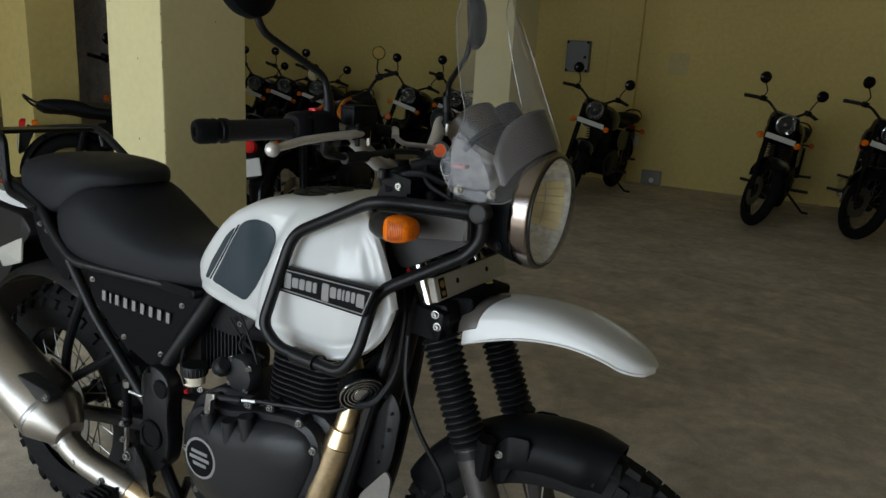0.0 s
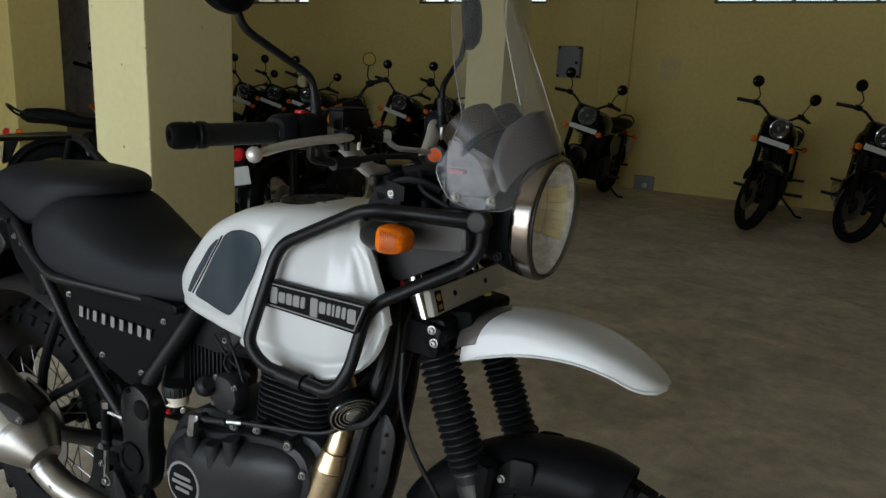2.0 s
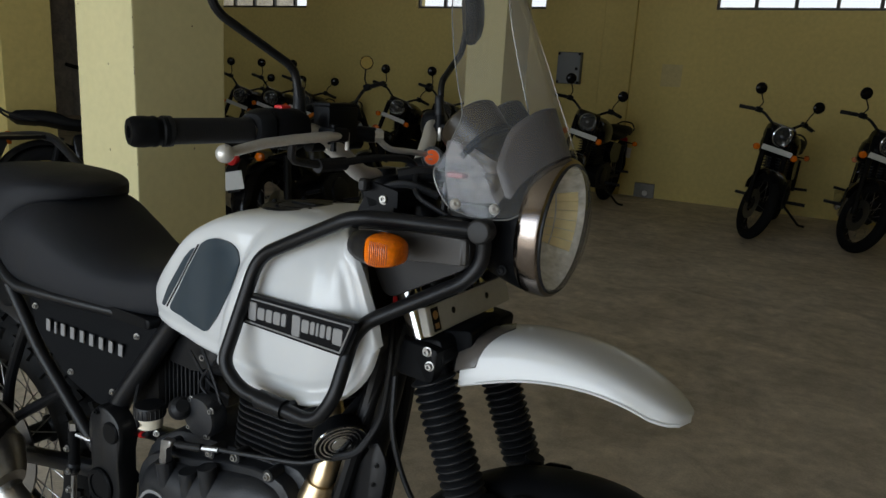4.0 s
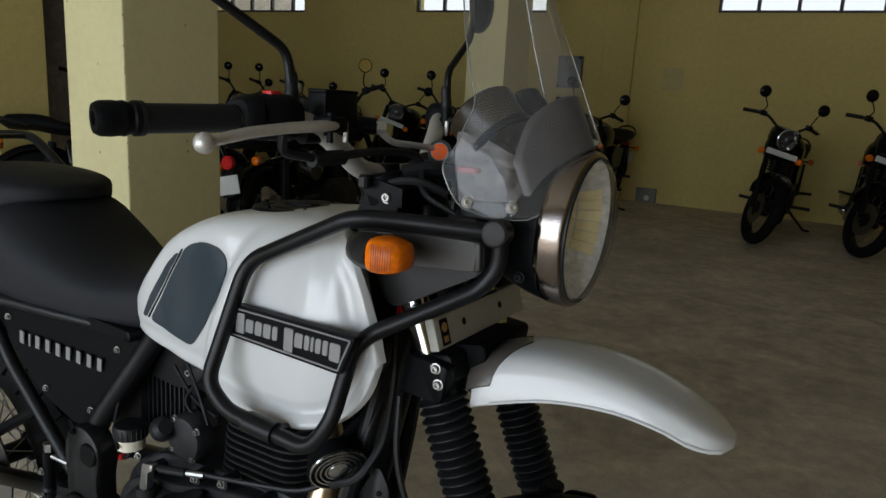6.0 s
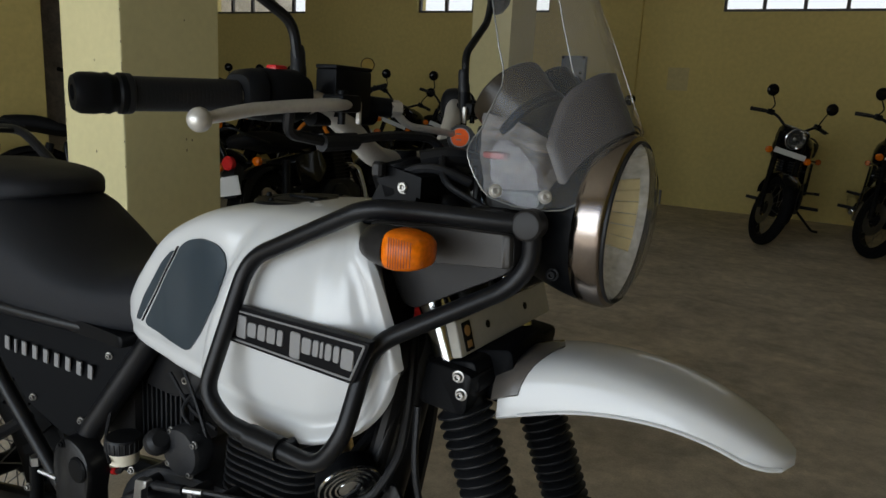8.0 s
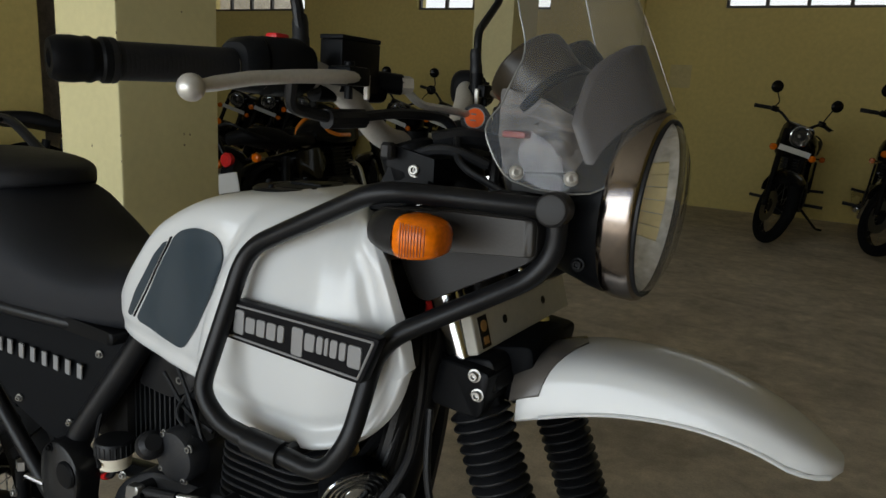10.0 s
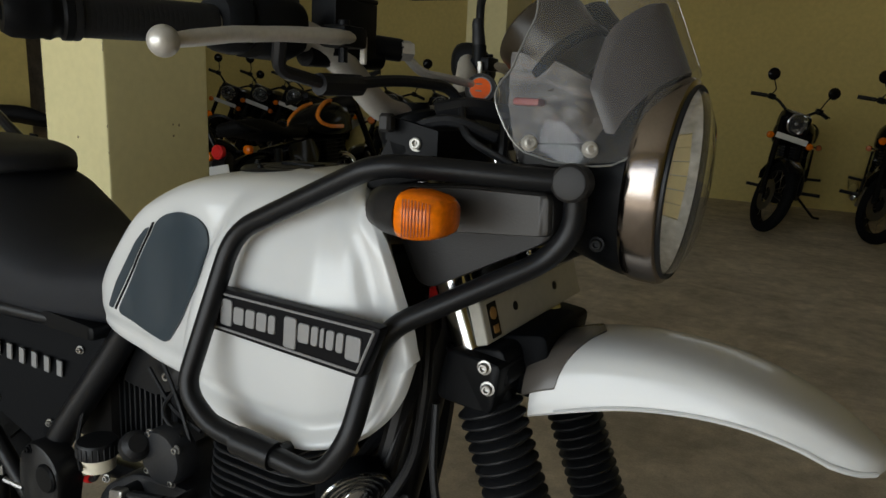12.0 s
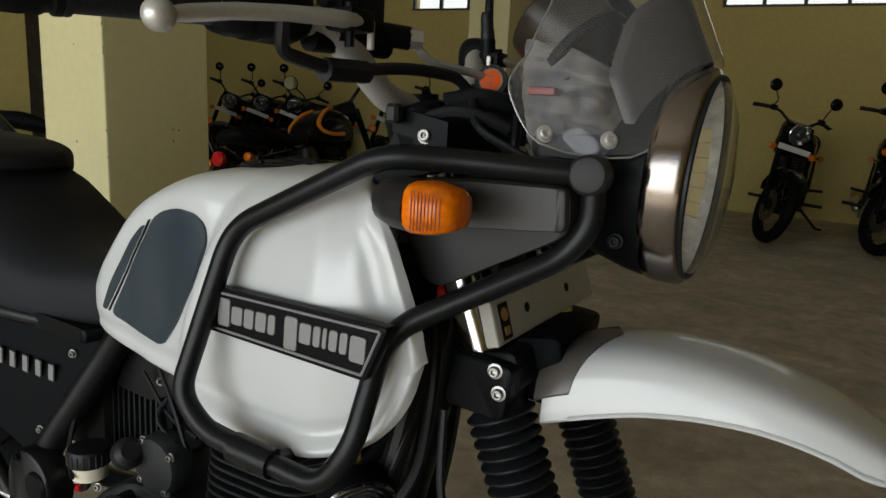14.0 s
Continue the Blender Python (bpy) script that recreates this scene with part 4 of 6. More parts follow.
def beak(x0, x1, slant, grow, material, name, parent, label, cut=1.0):
    secs = []
    n = 26
    for i in range(n + 1):
        top, bot = [], []
        for k in range(15):
            q = (-1 + k / 7) * cut
            x = x0 + (x1 - x0 + slant * (1 - abs(q))) * i / n
            t, e, w = curve(B_TOP, x) + grow, curve(B_EDGE, x), curve(B_WIDE, x) + grow
            y = w * math.sin(q * 1.45) / math.sin(1.45)
            z = t - (t - e) * (1 - math.sqrt(max(0, 1 - (abs(q) * 0.9999) ** 2.6)))
            top.append((x, y, z))
            bot.append((x, y * 0.96, z - 0.003))
        secs.append(top + bot[::-1])
    return part(name, loft(secs), material, parent, label, 50)


beak_part = beak(1.222, 1.542, 0.0, 0.0, M_WHITE, "beak", bike, "pearl white beak mudguard")
beak_part.matrix_basis = Matrix.Translation((-0.004, 0.010, -0.003)) @ Matrix.Translation((1.22, 0, 0)) @ pose(0, 0, 0, 0, 0, 4.5) @ Matrix.Translation((-1.22, 0, 0))
beak_root = beak(1.214, 1.245, 0.034, 0.0016, M_ROOT, "beak_root", beak_part, "brownish grey plastic root of the beak", 0.93)
part("inner_lining", slab([(1.16, 0.90), (1.232, 0.912), (1.236, 0.880), (1.225, 0.840), (1.17, 0.85)], -0.055, 0.055, 0.01, 0.004), M_PANEL, beak_part)
part("lip", pipe([(x, -curve(B_WIDE, x) - 0.0005, curve(B_EDGE, x) + 0.0015) for x in [1.25 + 0.02 * k for k in range(15)]], 0.0022, 6, 0), M_WHITE, beak_part)
part("lip", pipe([(x, curve(B_WIDE, x) + 0.0005, curve(B_EDGE, x) + 0.0015) for x in [1.25 + 0.02 * k for k in range(15)]], 0.0022, 6, 0), M_WHITE, beak_part)

# front fork
F0, F1 = Vector((1.086, 0, 1.105)), Vector((1.405, 0, 0.325))


def fork_at(z, y):
    p = F0.lerp(F1, (F0.z - z) / (F0.z - F1.z))
    return Vector((p.x, y, p.z))


DOWN = (F1 - F0).normalized()
for s in SIDES:
    y = s * 0.093
    y += 0.006
    leg = part("fork_leg", pipe([fork_at(1.10, y), fork_at(0.63, y)], 0.0205, 20, 0), M_CHROME, bike, "chromed fork tube")
    leg.location = FORWARD
    prof = [(0.024, 0)]
    length = (fork_at(0.648, y) - fork_at(0.842, y)).length
    for k in range(17):
        h = 0.004 + (length - 0.008) * k / 17
        q = (length - 0.008) / 17
        prof += [(0.0255, h), (0.0345 - 0.002 * k / 17, h + q * 0.45), (0.0345 - 0.002 * k / 17, h + q * 0.6), (0.0255, h + q)]
    prof += [(0.029, length - 0.002), (0.029, length + 0.012), (0.026, length + 0.013)]
    part("gaiter", lathe(prof, fork_at(0.842, y), DOWN, 24), M_RUBBER, leg, "ribbed rubber fork gaiter", 50)
    part("lower_leg", pipe([fork_at(0.655, y), fork_at(0.60, y), fork_at(0.325, y)], 0.0285, 20, 0), M_LEG, leg, "dark grey metal lower fork leg")
    clamp = part("lower_clamp", loft([[fork_at(z, y) + Vector((r * math.cos(a), r * math.sin(a), 0)) for a in (2 * math.pi * k / 24 for k in range(24))] for z, r in ((0.838, 0.027), (0.842, 0.029), (0.888, 0.029), (0.892, 0.027))]), M_BLACKPAINT, leg, "black lower fork clamp")
    part("pinch_lug", slab([(1.150, 0.842), (1.214, 0.838), (1.222, 0.892), (1.160, 0.897)], y - 0.0335, y + 0.026, 0.010, 0.004), M_BLACKPAINT, clamp, "", 30)
    for k in (0, 1):
        bolt(clamp, (1.2035 + 0.005 * k, y - 0.0330, 0.8865 - 0.0205 * k), (0.1, -1, 0.0), 0.0062)
    part("top_clamp", lathe([(0.030, -0.02), (0.032, -0.017), (0.032, 0.016), (0.028, 0.02), (0.017, 0.021), (0.016, 0.017)], fork_at(1.098, y), -DOWN, 24), M_BLACKPAINT, leg)
part("lower_yoke", slab([(1.150, 0.852), (1.215, 0.862), (1.205, 0.900), (1.140, 0.890)], -0.085, 0.085, 0.01, 0.004), M_BLACKPAINT, bike)
part("top_yoke", loft([[(1.098 + dx, y, 1.098 + dz + 0.2 * -dx) for dx, dz in ((-0.030, -0.012), (0.030, -0.012), (0.030, 0.012), (-0.030, 0.012))] for y in (-0.10, -0.05, 0.05, 0.10)]), M_BLACKPAINT, bike)
yoke = part("yoke_cover", slab([(1.050, 1.040), (1.130, 1.060), (1.135, 1.095), (1.108, 1.112), (1.085, 1.108)], -0.118, -0.075, 0.012, 0.004), M_BLACKPAINT, bike)
yoke.location = FORWARD
bolt(yoke, (1.1145, -0.118, 1.0935), (0.15, -1, 0.1), 0.0066, M_BAR)
part("yoke_trim", box((1.078, -0.119, 1.0985), (1.100, -0.100, 1.1010), 0.001, 1), M_BAR, yoke, "bright trim strip")

# front number plate, blank
bm = box((-0.0015, -0.122, -0.0215), (0.0015, 0.122, 0.0215), 0.0012)
plate = part("number_plate", bm, M_PLATE, bike, "blank metal number plate bracket")
plate.matrix_basis = pose(1.184, 0.036, 0.9235, 1.0, -17, -1.5)
part("folded_lip", box((-0.012, -0.1235, -0.0215), (0.0015, -0.1205, 0.0215), 0.001), M_PLATE, plate)
part("sticker", box((0.0016, -0.112, -0.018), (0.0026, -0.094, 0.017)), M_BADGE, plate, "small dark sticker", 0)
part("sticker_print", lathe([(0.0065, 0), (0.0065, 0.0006), (0.005, 0.0007)], (0.0025, -0.103, 0.006), (1, 0, 0), 16), M_STICKER, plate)
part("sticker_print", box((0.0024, -0.108, -0.014), (0.0032, -0.098, -0.006)), M_STICKER, plate, smooth=0)
for y in (-0.053, 0.050):
    part("hole", lathe([(0.005, 0), (0.005, 0.0008), (0.003, 0.0009)], (0.0013, y, 0.002), (1, 0, 0), 14), M_BLACKPAINT, plate)

# headlamp
HL = Vector((1.288, 0.024, 1.068))
ahead = Vector((1, 0.02, -0.05))
lamp_body = part("headlight", lathe([(0.002, -0.086), (0.03, -0.085), (0.060, -0.075), (0.085, -0.045), (0.0945, -0.012), (0.0975, 0.004), (0.0975, 0.016)], HL, ahead, 48, close=False), M_BLACKPAINT, bike, "round headlamp with a black shell")
part("bezel", ring_lathe([(0.0960, 0.008), (0.0995, 0.012), (0.1005, 0.018), (0.1005, 0.036), (0.0985, 0.041), (0.094, 0.043), (0.092, 0.038), (0.092, 0.008)], HL, ahead, 64), M_BEZEL, lamp_body, "brushed metal headlamp ring")
part("rubber_ring", ring_lathe([(0.0940, 0.040), (0.0938, 0.0455), (0.0925, 0.047), (0.0912, 0.0455), (0.0912, 0.036)], HL, ahead, 64), M_RUBBER, lamp_body)
BOWL = [(0.012, -0.050), (0.03, -0.046), (0.045, -0.037), (0.058, -0.024), (0.070, -0.006), (0.080, 0.014), (0.0905, 0.040)]
part("reflector", lathe(BOWL, HL, ahead, 64, close=False), M_REFLECT, lamp_body, "bright faceted reflector bowl", 0)
part("bulb", lathe([(0.012, -0.052), (0.012, -0.030), (0.008, -0.026), (0.008, -0.006), (0.004, -0.002)], HL, ahead, 16), M_BLACKPAINT, lamp_body, "bulb with a black tip")
AXIS = ahead.normalized()
ACROSS = Vector((-0.02, 1, 0)).normalized()
UPWARD = AXIS.cross(ACROSS)


def on_bowl(y, z, shrink):
    """A point just inside the reflector's face."""
    return HL + AXIS * (curve(BOWL, math.hypot(y, z)) + 0.03 * (1 - shrink)) + (ACROSS * y + UPWARD * z) * shrink


# cells at both flanks of the bowl, tinted yellow as a painted reflection
for k, (ra, rb) in enumerate(((0.050, 0.0605), (0.0615, 0.0725), (0.0735, 0.0865))):
    for zk in range(12):
        q = math.radians(-33 + 11 * (zk % 6)) + (math.pi if zk > 5 else 0.0)
        w = math.radians(10.3)
        corners = [(r * math.cos(q + e), r * math.sin(q + e)) for r, e in ((ra, 0), (rb, 0), (rb, w), (ra, w))]
        facet = bmesh.new()
        low_ring = [facet.verts.new(on_bowl(y, z, 0.995)) for y, z in corners]
        top_ring = [facet.verts.new(on_bowl(y, z, 0.975 - 0.006 * ((k + zk) % 3))) for y, z in corners]
        facet.faces.new(low_ring[::-1]), facet.faces.new(top_ring)
        for q in range(4):
            facet.faces.new((low_ring[q], low_ring[(q + 1) % 4], top_ring[(q + 1) % 4], top_ring[q]))
        part("reflector_facet", facet, M_YELLOW, lamp_body, smooth=0)
lens = part("glass", lathe([(0.0910, 0.042), (0.087, 0.050), (0.066, 0.059), (0.032, 0.064), (0.001, 0.0655)], HL, ahead, 48, close=False), M_GLASS, lamp_body, "clear domed glass")
lens.visible_shadow = False
for s in SIDES:
    bolt(lamp_body, (1.280, 0.024 + s * 0.087, 1.012), (0.1, s, 0), 0.006, M_BLACKPAINT)
part("lamp_mount", slab([(1.190, 1.060), (1.232, 1.062), (1.240, 1.030), (1.235, 1.005), (1.190, 1.02)], -0.085, 0.115, 0.015, 0.006), M_PLASTIC, bike)
part("lamp_hood", slab([(1.190, 1.078), (1.235, 1.082), (1.240, 1.066), (1.190, 1.060)], -0.10, 0.14, 0.006, 0.004), M_PLASTIC, bike)

# windscreen
S_OUT = [(1.0865, 0.112), (1.090, 0.119), (1.0965, 0.125), (1.105, 0.127), (1.118, 0.1283), (1.140, 0.1282), (1.152, 0.1250), (1.166, 0.1185), (1.18, 0.1150), (1.20, 0.110), (1.212, 0.107), (1.229, 0.1045), (1.256, 0.103), (1.31, 0.0975), (1.384, 0.083), (1.415, 0.062), (1.43, 0.02)]
S_IN = [(1.0865, 0.112), (1.0885, 0.099), (1.097, 0.0895), (1.108, 0.081), (1.13, 0.070), (1.155, 0.052), (1.17, 0.030), (1.178, 0.0), (1.43, 0.0)]


def screen_x(y, z):
    return 1.337 - 0.47 * (z - 1.195) - 8.6 * y * y - 0.020 * step(0.100, 0.122, abs(y))


bm = bmesh.new()
rows, cols = 60, 12
for layer in (0.0,):
    for s in SIDES:
        g = []
        for i in range(rows + 1):
            z = 1.0865 + (1.43 - 1.0865) * i / rows
            a, b = curve(S_OUT, z), max(0.0, curve(S_IN, z))
            if z >= 1.178:
                b = 0.0
            g.append([bm.verts.new((screen_x(a + (b - a) * k / cols, z) + layer, s * (a + (b - a) * k / cols), z)) for k in range(cols + 1)])
        for a, b in zip(g, g[1:]):
            for k in range(cols):
                bm.faces.new((a[k], a[k + 1], b[k + 1], b[k]))
bmesh.ops.remove_doubles(bm, verts=bm.verts, dist=1e-4)
screen = part("windscreen", bm, M_SCREEN, bike, "tall clear curved windscreen", 60)
screen.visible_shadow = False
screen.location = FORWARD
rim = [(y, z) for y, z in ((0.081, 1.108), (0.0865, 1.100), (0.092, 1.0935), (0.099, 1.0885), (0.106, 1.0868))]
edge = [(screen_x(y, z) - 0.0015, y, z) for y, z in rim] + [(screen_x(curve(S_OUT, z), z) - 0.0015, curve(S_OUT, z), z) for z in [1.0885 + 0.0068 * k for k in range(49)]]
for s in SIDES:
    part("screen_edge", pipe([(x, s * y, z) for x, y, z in edge], 0.0010, 6, 0), M_POLISH, screen, "polished clear edge")
    for y, z in ((0.122, 1.103), (0.1055, 1.101)):
        bolt(screen, (screen_x(y, z) + 0.001, s * y, z), (0.9, s * 1.0, 0.3), 0.0062, M_BAR)

# instruments behind the screen
M_POD = mat("brownish_gloss_pod", (0.026, 0.020, 0.013), 0.28, spec=0.3, scale=40, big=20, vary=0.35, bump=0.05)
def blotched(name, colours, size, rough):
    """Streaked patches of several tones: reflections on crumpled wrapping, put into the colour."""
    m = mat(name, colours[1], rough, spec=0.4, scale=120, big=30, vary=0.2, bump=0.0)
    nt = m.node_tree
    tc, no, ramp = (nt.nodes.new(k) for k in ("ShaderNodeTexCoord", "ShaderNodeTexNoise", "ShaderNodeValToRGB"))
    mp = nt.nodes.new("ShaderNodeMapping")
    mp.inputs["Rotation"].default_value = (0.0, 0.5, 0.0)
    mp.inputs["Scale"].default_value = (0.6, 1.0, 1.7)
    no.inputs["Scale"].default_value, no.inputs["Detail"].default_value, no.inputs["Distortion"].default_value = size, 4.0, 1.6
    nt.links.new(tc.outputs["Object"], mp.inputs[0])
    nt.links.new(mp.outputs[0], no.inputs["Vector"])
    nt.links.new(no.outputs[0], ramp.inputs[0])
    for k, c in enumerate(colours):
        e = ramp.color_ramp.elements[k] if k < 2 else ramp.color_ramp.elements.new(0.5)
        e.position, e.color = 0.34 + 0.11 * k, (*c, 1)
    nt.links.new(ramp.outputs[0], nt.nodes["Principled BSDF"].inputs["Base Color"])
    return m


# brown film; its paler patches are reflections painted into the colour
M_FILM = blotched("film_reflection_tones", [(0.014, 0.011, 0.009), (0.034, 0.026, 0.020), (0.100, 0.068, 0.048), (0.095, 0.085, 0.075)], 42, 0.38)
POD, UP_BACK = Vector((1.204, -0.022, 1.190)), Vector((-0.72, 0.12, 0.68))
cluster = part("instrument_pod", lathe([(0.024, -0.036), (0.040, -0.031), (0.0425, -0.027), (0.0445, 0.004), (0.0455, 0.008), (0.0455, 0.022), (0.041, 0.026), (0.039, 0.020)], POD, UP_BACK, 40), M_POD, bike, "round instrument pod with a brownish gloss")
part("pod_band", ring_lathe([(0.0420, -0.034), (0.0465, -0.032), (0.0465, -0.024), (0.0430, -0.022)], POD, UP_BACK, 40), M_BLACKPAINT, cluster, "black rim of the pod")
part("dial", lathe([(0.039, 0.012), (0.039, 0.020), (0.02, 0.0205)], POD, UP_BACK, 32), M_PLASTIC, cluster)
part("small_dial", lathe([(0.028, -0.03), (0.034, -0.02), (0.036, 0.020), (0.032, 0.024)], (1.214, 0.060, 1.200), UP_BACK, 28), M_BLACKPAINT, cluster)
# cowl between the lamp and the inner face of the screen
cowl_rows = []
C_TOP = [(-0.068, 1.150), (-0.060, 1.172), (-0.047, 1.199), (-0.027, 1.217), (0.0, 1.229), (0.03, 1.232), (0.07, 1.228), (0.112, 1.195)]
for i in range(31):
    y = -0.068 + 0.180 * i / 30
    z0 = HL.z + math.sqrt(max(0.0, 0.102**2 - (y - HL.y) ** 2))
    z1 = curve(C_TOP, y)
    line = [(screen_x(y - 0.02, z) - 0.022, y, z) for z in [z0 + (z1 - z0) * k / 12 for k in range(13)]]
    cowl_rows.append(line + [(px - 0.008, py, pz) for px, py, pz in line[::-1]])
part("instrument_cowl", loft(cowl_rows), M_COWL, cluster, "smooth purplish grey cowl", 60)
# wrinkled film over the bracket beside the pod
grid = []
for i in range(17):
    row = []
    for j in range(17):
        u, v = i / 16, j / 16
        x, z = 1.184 + 0.100 * u + 0.022 * (1 - u) * max(0.0, 0.5 - v), 1.084 + (0.096 - 0.040 * u * u) * v
        p = Vector((x * 60, z * 60, 2.0))
        fold = abs(noise.noise(p * 0.45)) * 0.007 + abs(noise.noise(p * 1.3)) * 0.003
        slip = 0.0022 * noise.noise(p * 2.1)
        row.append((x + slip, -0.066 + 0.9 * max(0.0, u - 0.55) ** 2 * 0.12 - fold, z - slip))
    grid.append(row)
bm = bmesh.new()
front = [[bm.verts.new(p) for p in row] for row in grid]
back = [[bm.verts.new((p[0], p[1] + 0.022, p[2])) for p in row] for row in grid]
for i in range(16):
    for j in range(16):
        a, b, c, d = front[i][j], front[i + 1][j], front[i + 1][j + 1], front[i][j + 1]
        for tri in (((a, b, c), (a, c, d)) if (i * 3 + j * 5) % 7 < 4 else ((a, b, d), (b, c, d))):
            bm.faces.new(tri)
        bm.faces.new((back[i][j], back[i][j + 1], back[i + 1][j + 1], back[i + 1][j]))
border = [(i, 0) for i in range(16)] + [(16, j) for j in range(16)] + [(i, 16) for i in range(16, 0, -1)] + [(0, j) for j in range(16, 0, -1)]
for (i, j), (k, l) in zip(border, border[1:] + border[:1]):
    bm.faces.new((front[i][j], back[i][j], back[k][l], front[k][l]))
part("wrapped_bracket", bm, M_FILM, cluster, "wrinkled brownish film over a bracket, with painted reflections", 25)
M_PINK = mat("faded_red_connector", (0.22, 0.05, 0.045), 0.4, scale=60, big=30, vary=0.3, bump=0.1)
part("connector", box((1.196, -0.086, 1.132), (1.222, -0.070, 1.139), 0.003, 2), M_PINK, cluster, "faded red connector")
part("screen_bracket", slab([(1.205, 1.080), (1.262, 1.080), (1.270, 1.092), (1.262, 1.102), (1.205, 1.098)], -0.088, -0.060, 0.006, 0.003), M_PLASTIC, cluster)

# handlebar and controls
BAR = [(0.978, 0.400, 1.1775), (1.024, 0.27, 1.1825), (1.050, 0.20, 1.1835), (1.056, 0.16, 1.165), (1.058, 0.095, 1.120), (1.062, 0.05, 1.113), (1.062, 0, 1.113)]
bar = part("handlebar", pipe([(x, -y, z) for x, y, z in BAR] + [(1.056, 0.05, 1.113), (1.036, 0.095, 1.120), (1.012, 0.16, 1.165), (0.990, 0.20, 1.183), (0.955, 0.28, 1.1825), (0.905, 0.400, 1.1775)], 0.0132, 14, 0.03, 5), M_BAR, bike, "matt silver handlebar")
for s in SIDES:
    part("riser", pipe([(1.066, s * 0.045, 1.08), (1.062, s * 0.045, 1.128)], 0.019, 14, 0), M_BLACKPAINT, bar)
    a, b = Vector((0.982, s * 0.385, 1.1785)), Vector((1.022, s * 0.275, 1.1825))
    axis = (a - b).normalized()
    prof = [(0.0150, 0)]
    for k in range(26):
        h = 0.004 + 0.0036 * k
        prof += [(0.0155, h), (0.0155, h + 0.0028), (0.01546, h + 0.0030), (0.01546, h + 0.0034)]
    prof += [(0.0176, 0.0985), (0.0181, 0.101), (0.0176, 0.104), (0.0155, 0.105)]
    grip = part("grip", lathe(prof, b, axis, 24), M_RUBBER, bar, "ribbed black rubber grip")
    end = part("bar_end", lathe([(0.0163, 0.118), (0.0181, 0.120), (0.0181, 0.125), (0.0160, 0.127), (0.0163, 0.130), (0.0180, 0.133), (0.0180, 0.136), (0.0172, 0.138), (0.0181, 0.146), (0.0175, 0.157), (0.0146, 0.162), (0.0075, 0.162), (0.0065, 0.158)], b - axis * 0.016, axis, 28), M_BLACKPAINT, bar, "black bar-end weight")
    sw = part("switch_housing", loft([[Vector((1.036 + 0.25 * (0.235 - yy), s * yy, 1.1850)) + Vector((rx * math.copysign(abs(math.cos(t)) ** 0.7, math.cos(t)), 0, rz * math.copysign(abs(math.sin(t)) ** 0.7, math.sin(t)))) for t in (2 * math.pi * k / 20 for k in range(20))] for yy, rx, rz in ((0.278, 0.018, 0.018), (0.272, 0.023, 0.023), (0.262, 0.024, 0.025), (0.256, 0.020, 0.021), (0.250, 0.024, 0.026), (0.222, 0.025, 0.027), (0.211, 0.022, 0.022), (0.206, 0.014, 0.014))]), M_BLACKPAINT, bar, "black switch housing")
    if s < 0:
        part("kill_switch", box((1.028, -0.243, 1.208), (1.042, -0.225, 1.215), 0.003, 2), M_RED, sw, "red kill switch")
    # lever with its ball end
    lev = part("lever", loft([[Vector((px, s * py, pz)) + Vector((rx * math.cos(t), 0, rz * math.sin(t))) for t in (2 * math.pi * k / 14 for k in range(14))] for px, py, pz, rx, rz in ((1.082, 0.178, 1.180, 0.010, 0.006), (1.090, 0.20, 1.180, 0.013, 0.0065), (1.092, 0.225, 1.179, 0.010, 0.0065), (1.086, 0.265, 1.1765, 0.008, 0.006), (1.080, 0.31, 1.172, 0.0075, 0.006), (1.078, 0.345, 1.166, 0.007, 0.006), (1.079, 0.362, 1.163, 0.005, 0.005))]), M_ALU, bar, "bare aluminium lever", 60)
    bm = bmesh.new()
    bmesh.ops.create_uvsphere(bm, u_segments=20, v_segments=12, radius=0.0105, matrix=Matrix.Translation((1.079, s * 0.369, 1.162)))
    part("ball_end", bm, M_ALU, lev)
    part("lever_pivot", box((1.070, s * 0.19 - 0.016, 1.172), (1.098, s * 0.19 + 0.016, 1.190), 0.004, 2), M_BLACKPAINT, lev)
    bolt(lev, (1.088, s * 0.195, 1.189), (0, 0, 1), 0.006, M_BLACKPAINT)
    part("pivot_screw", pipe([(1.088, s * 0.195, 1.172), (1.088, s * 0.195, 1.160)], 0.004, 8, 0), M_BLACKPAINT, lev)
    part("lever_stop", box((1.086, s * 0.168 - 0.002, 1.160), (1.092, s * 0.168 + 0.002, 1.184), 0.001), M_BAR, lev)
    if s > 0:
        for ob in (grip, end, sw, lev):
            ob.location.x -= 0.062
    # mirror
    boot = part("mirror", pipe([(1.019, s * 0.181, 1.175), (1.017, s * 0.182, 1.205)], 0.0095, 14, 0), M_BLACKPAINT, bar, "round black mirror on a bent stalk")
    part("boot", lathe([(0.007, 0), (0.0088, 0.004), (0.0088, 0.016), (0.0081, 0.018), (0.0081, 0.031), (0.0072, 0.036), (0.0062, 0.039)], (1.017, s * 0.182, 1.200), (-0.10, -s * 0.04, 1), 18), M_RUBBER, boot)
    part("stalk", pipe([(1.016, s * 0.183, 1.225), (1.012, s * 0.187, 1.262), (0.985, s * 0.300, 1.322), (0.983, s * 0.312, 1.360)], 0.0058, 10, 0.03, 5), M_TUBE, boot)
    head = part("mirror_head", lathe([(0.058, -0.010), (0.062, 0.0), (0.060, 0.010), (0.048, 0.021), (0.030, 0.027), (0.010, 0.029)], (0.980, s * 0.325, 1.398), (0.93, 0.12, 0.10) if s < 0 else (0.80, 0.52, 0.10), 36), M_BLACKPAINT, boot, "black mirror shell")
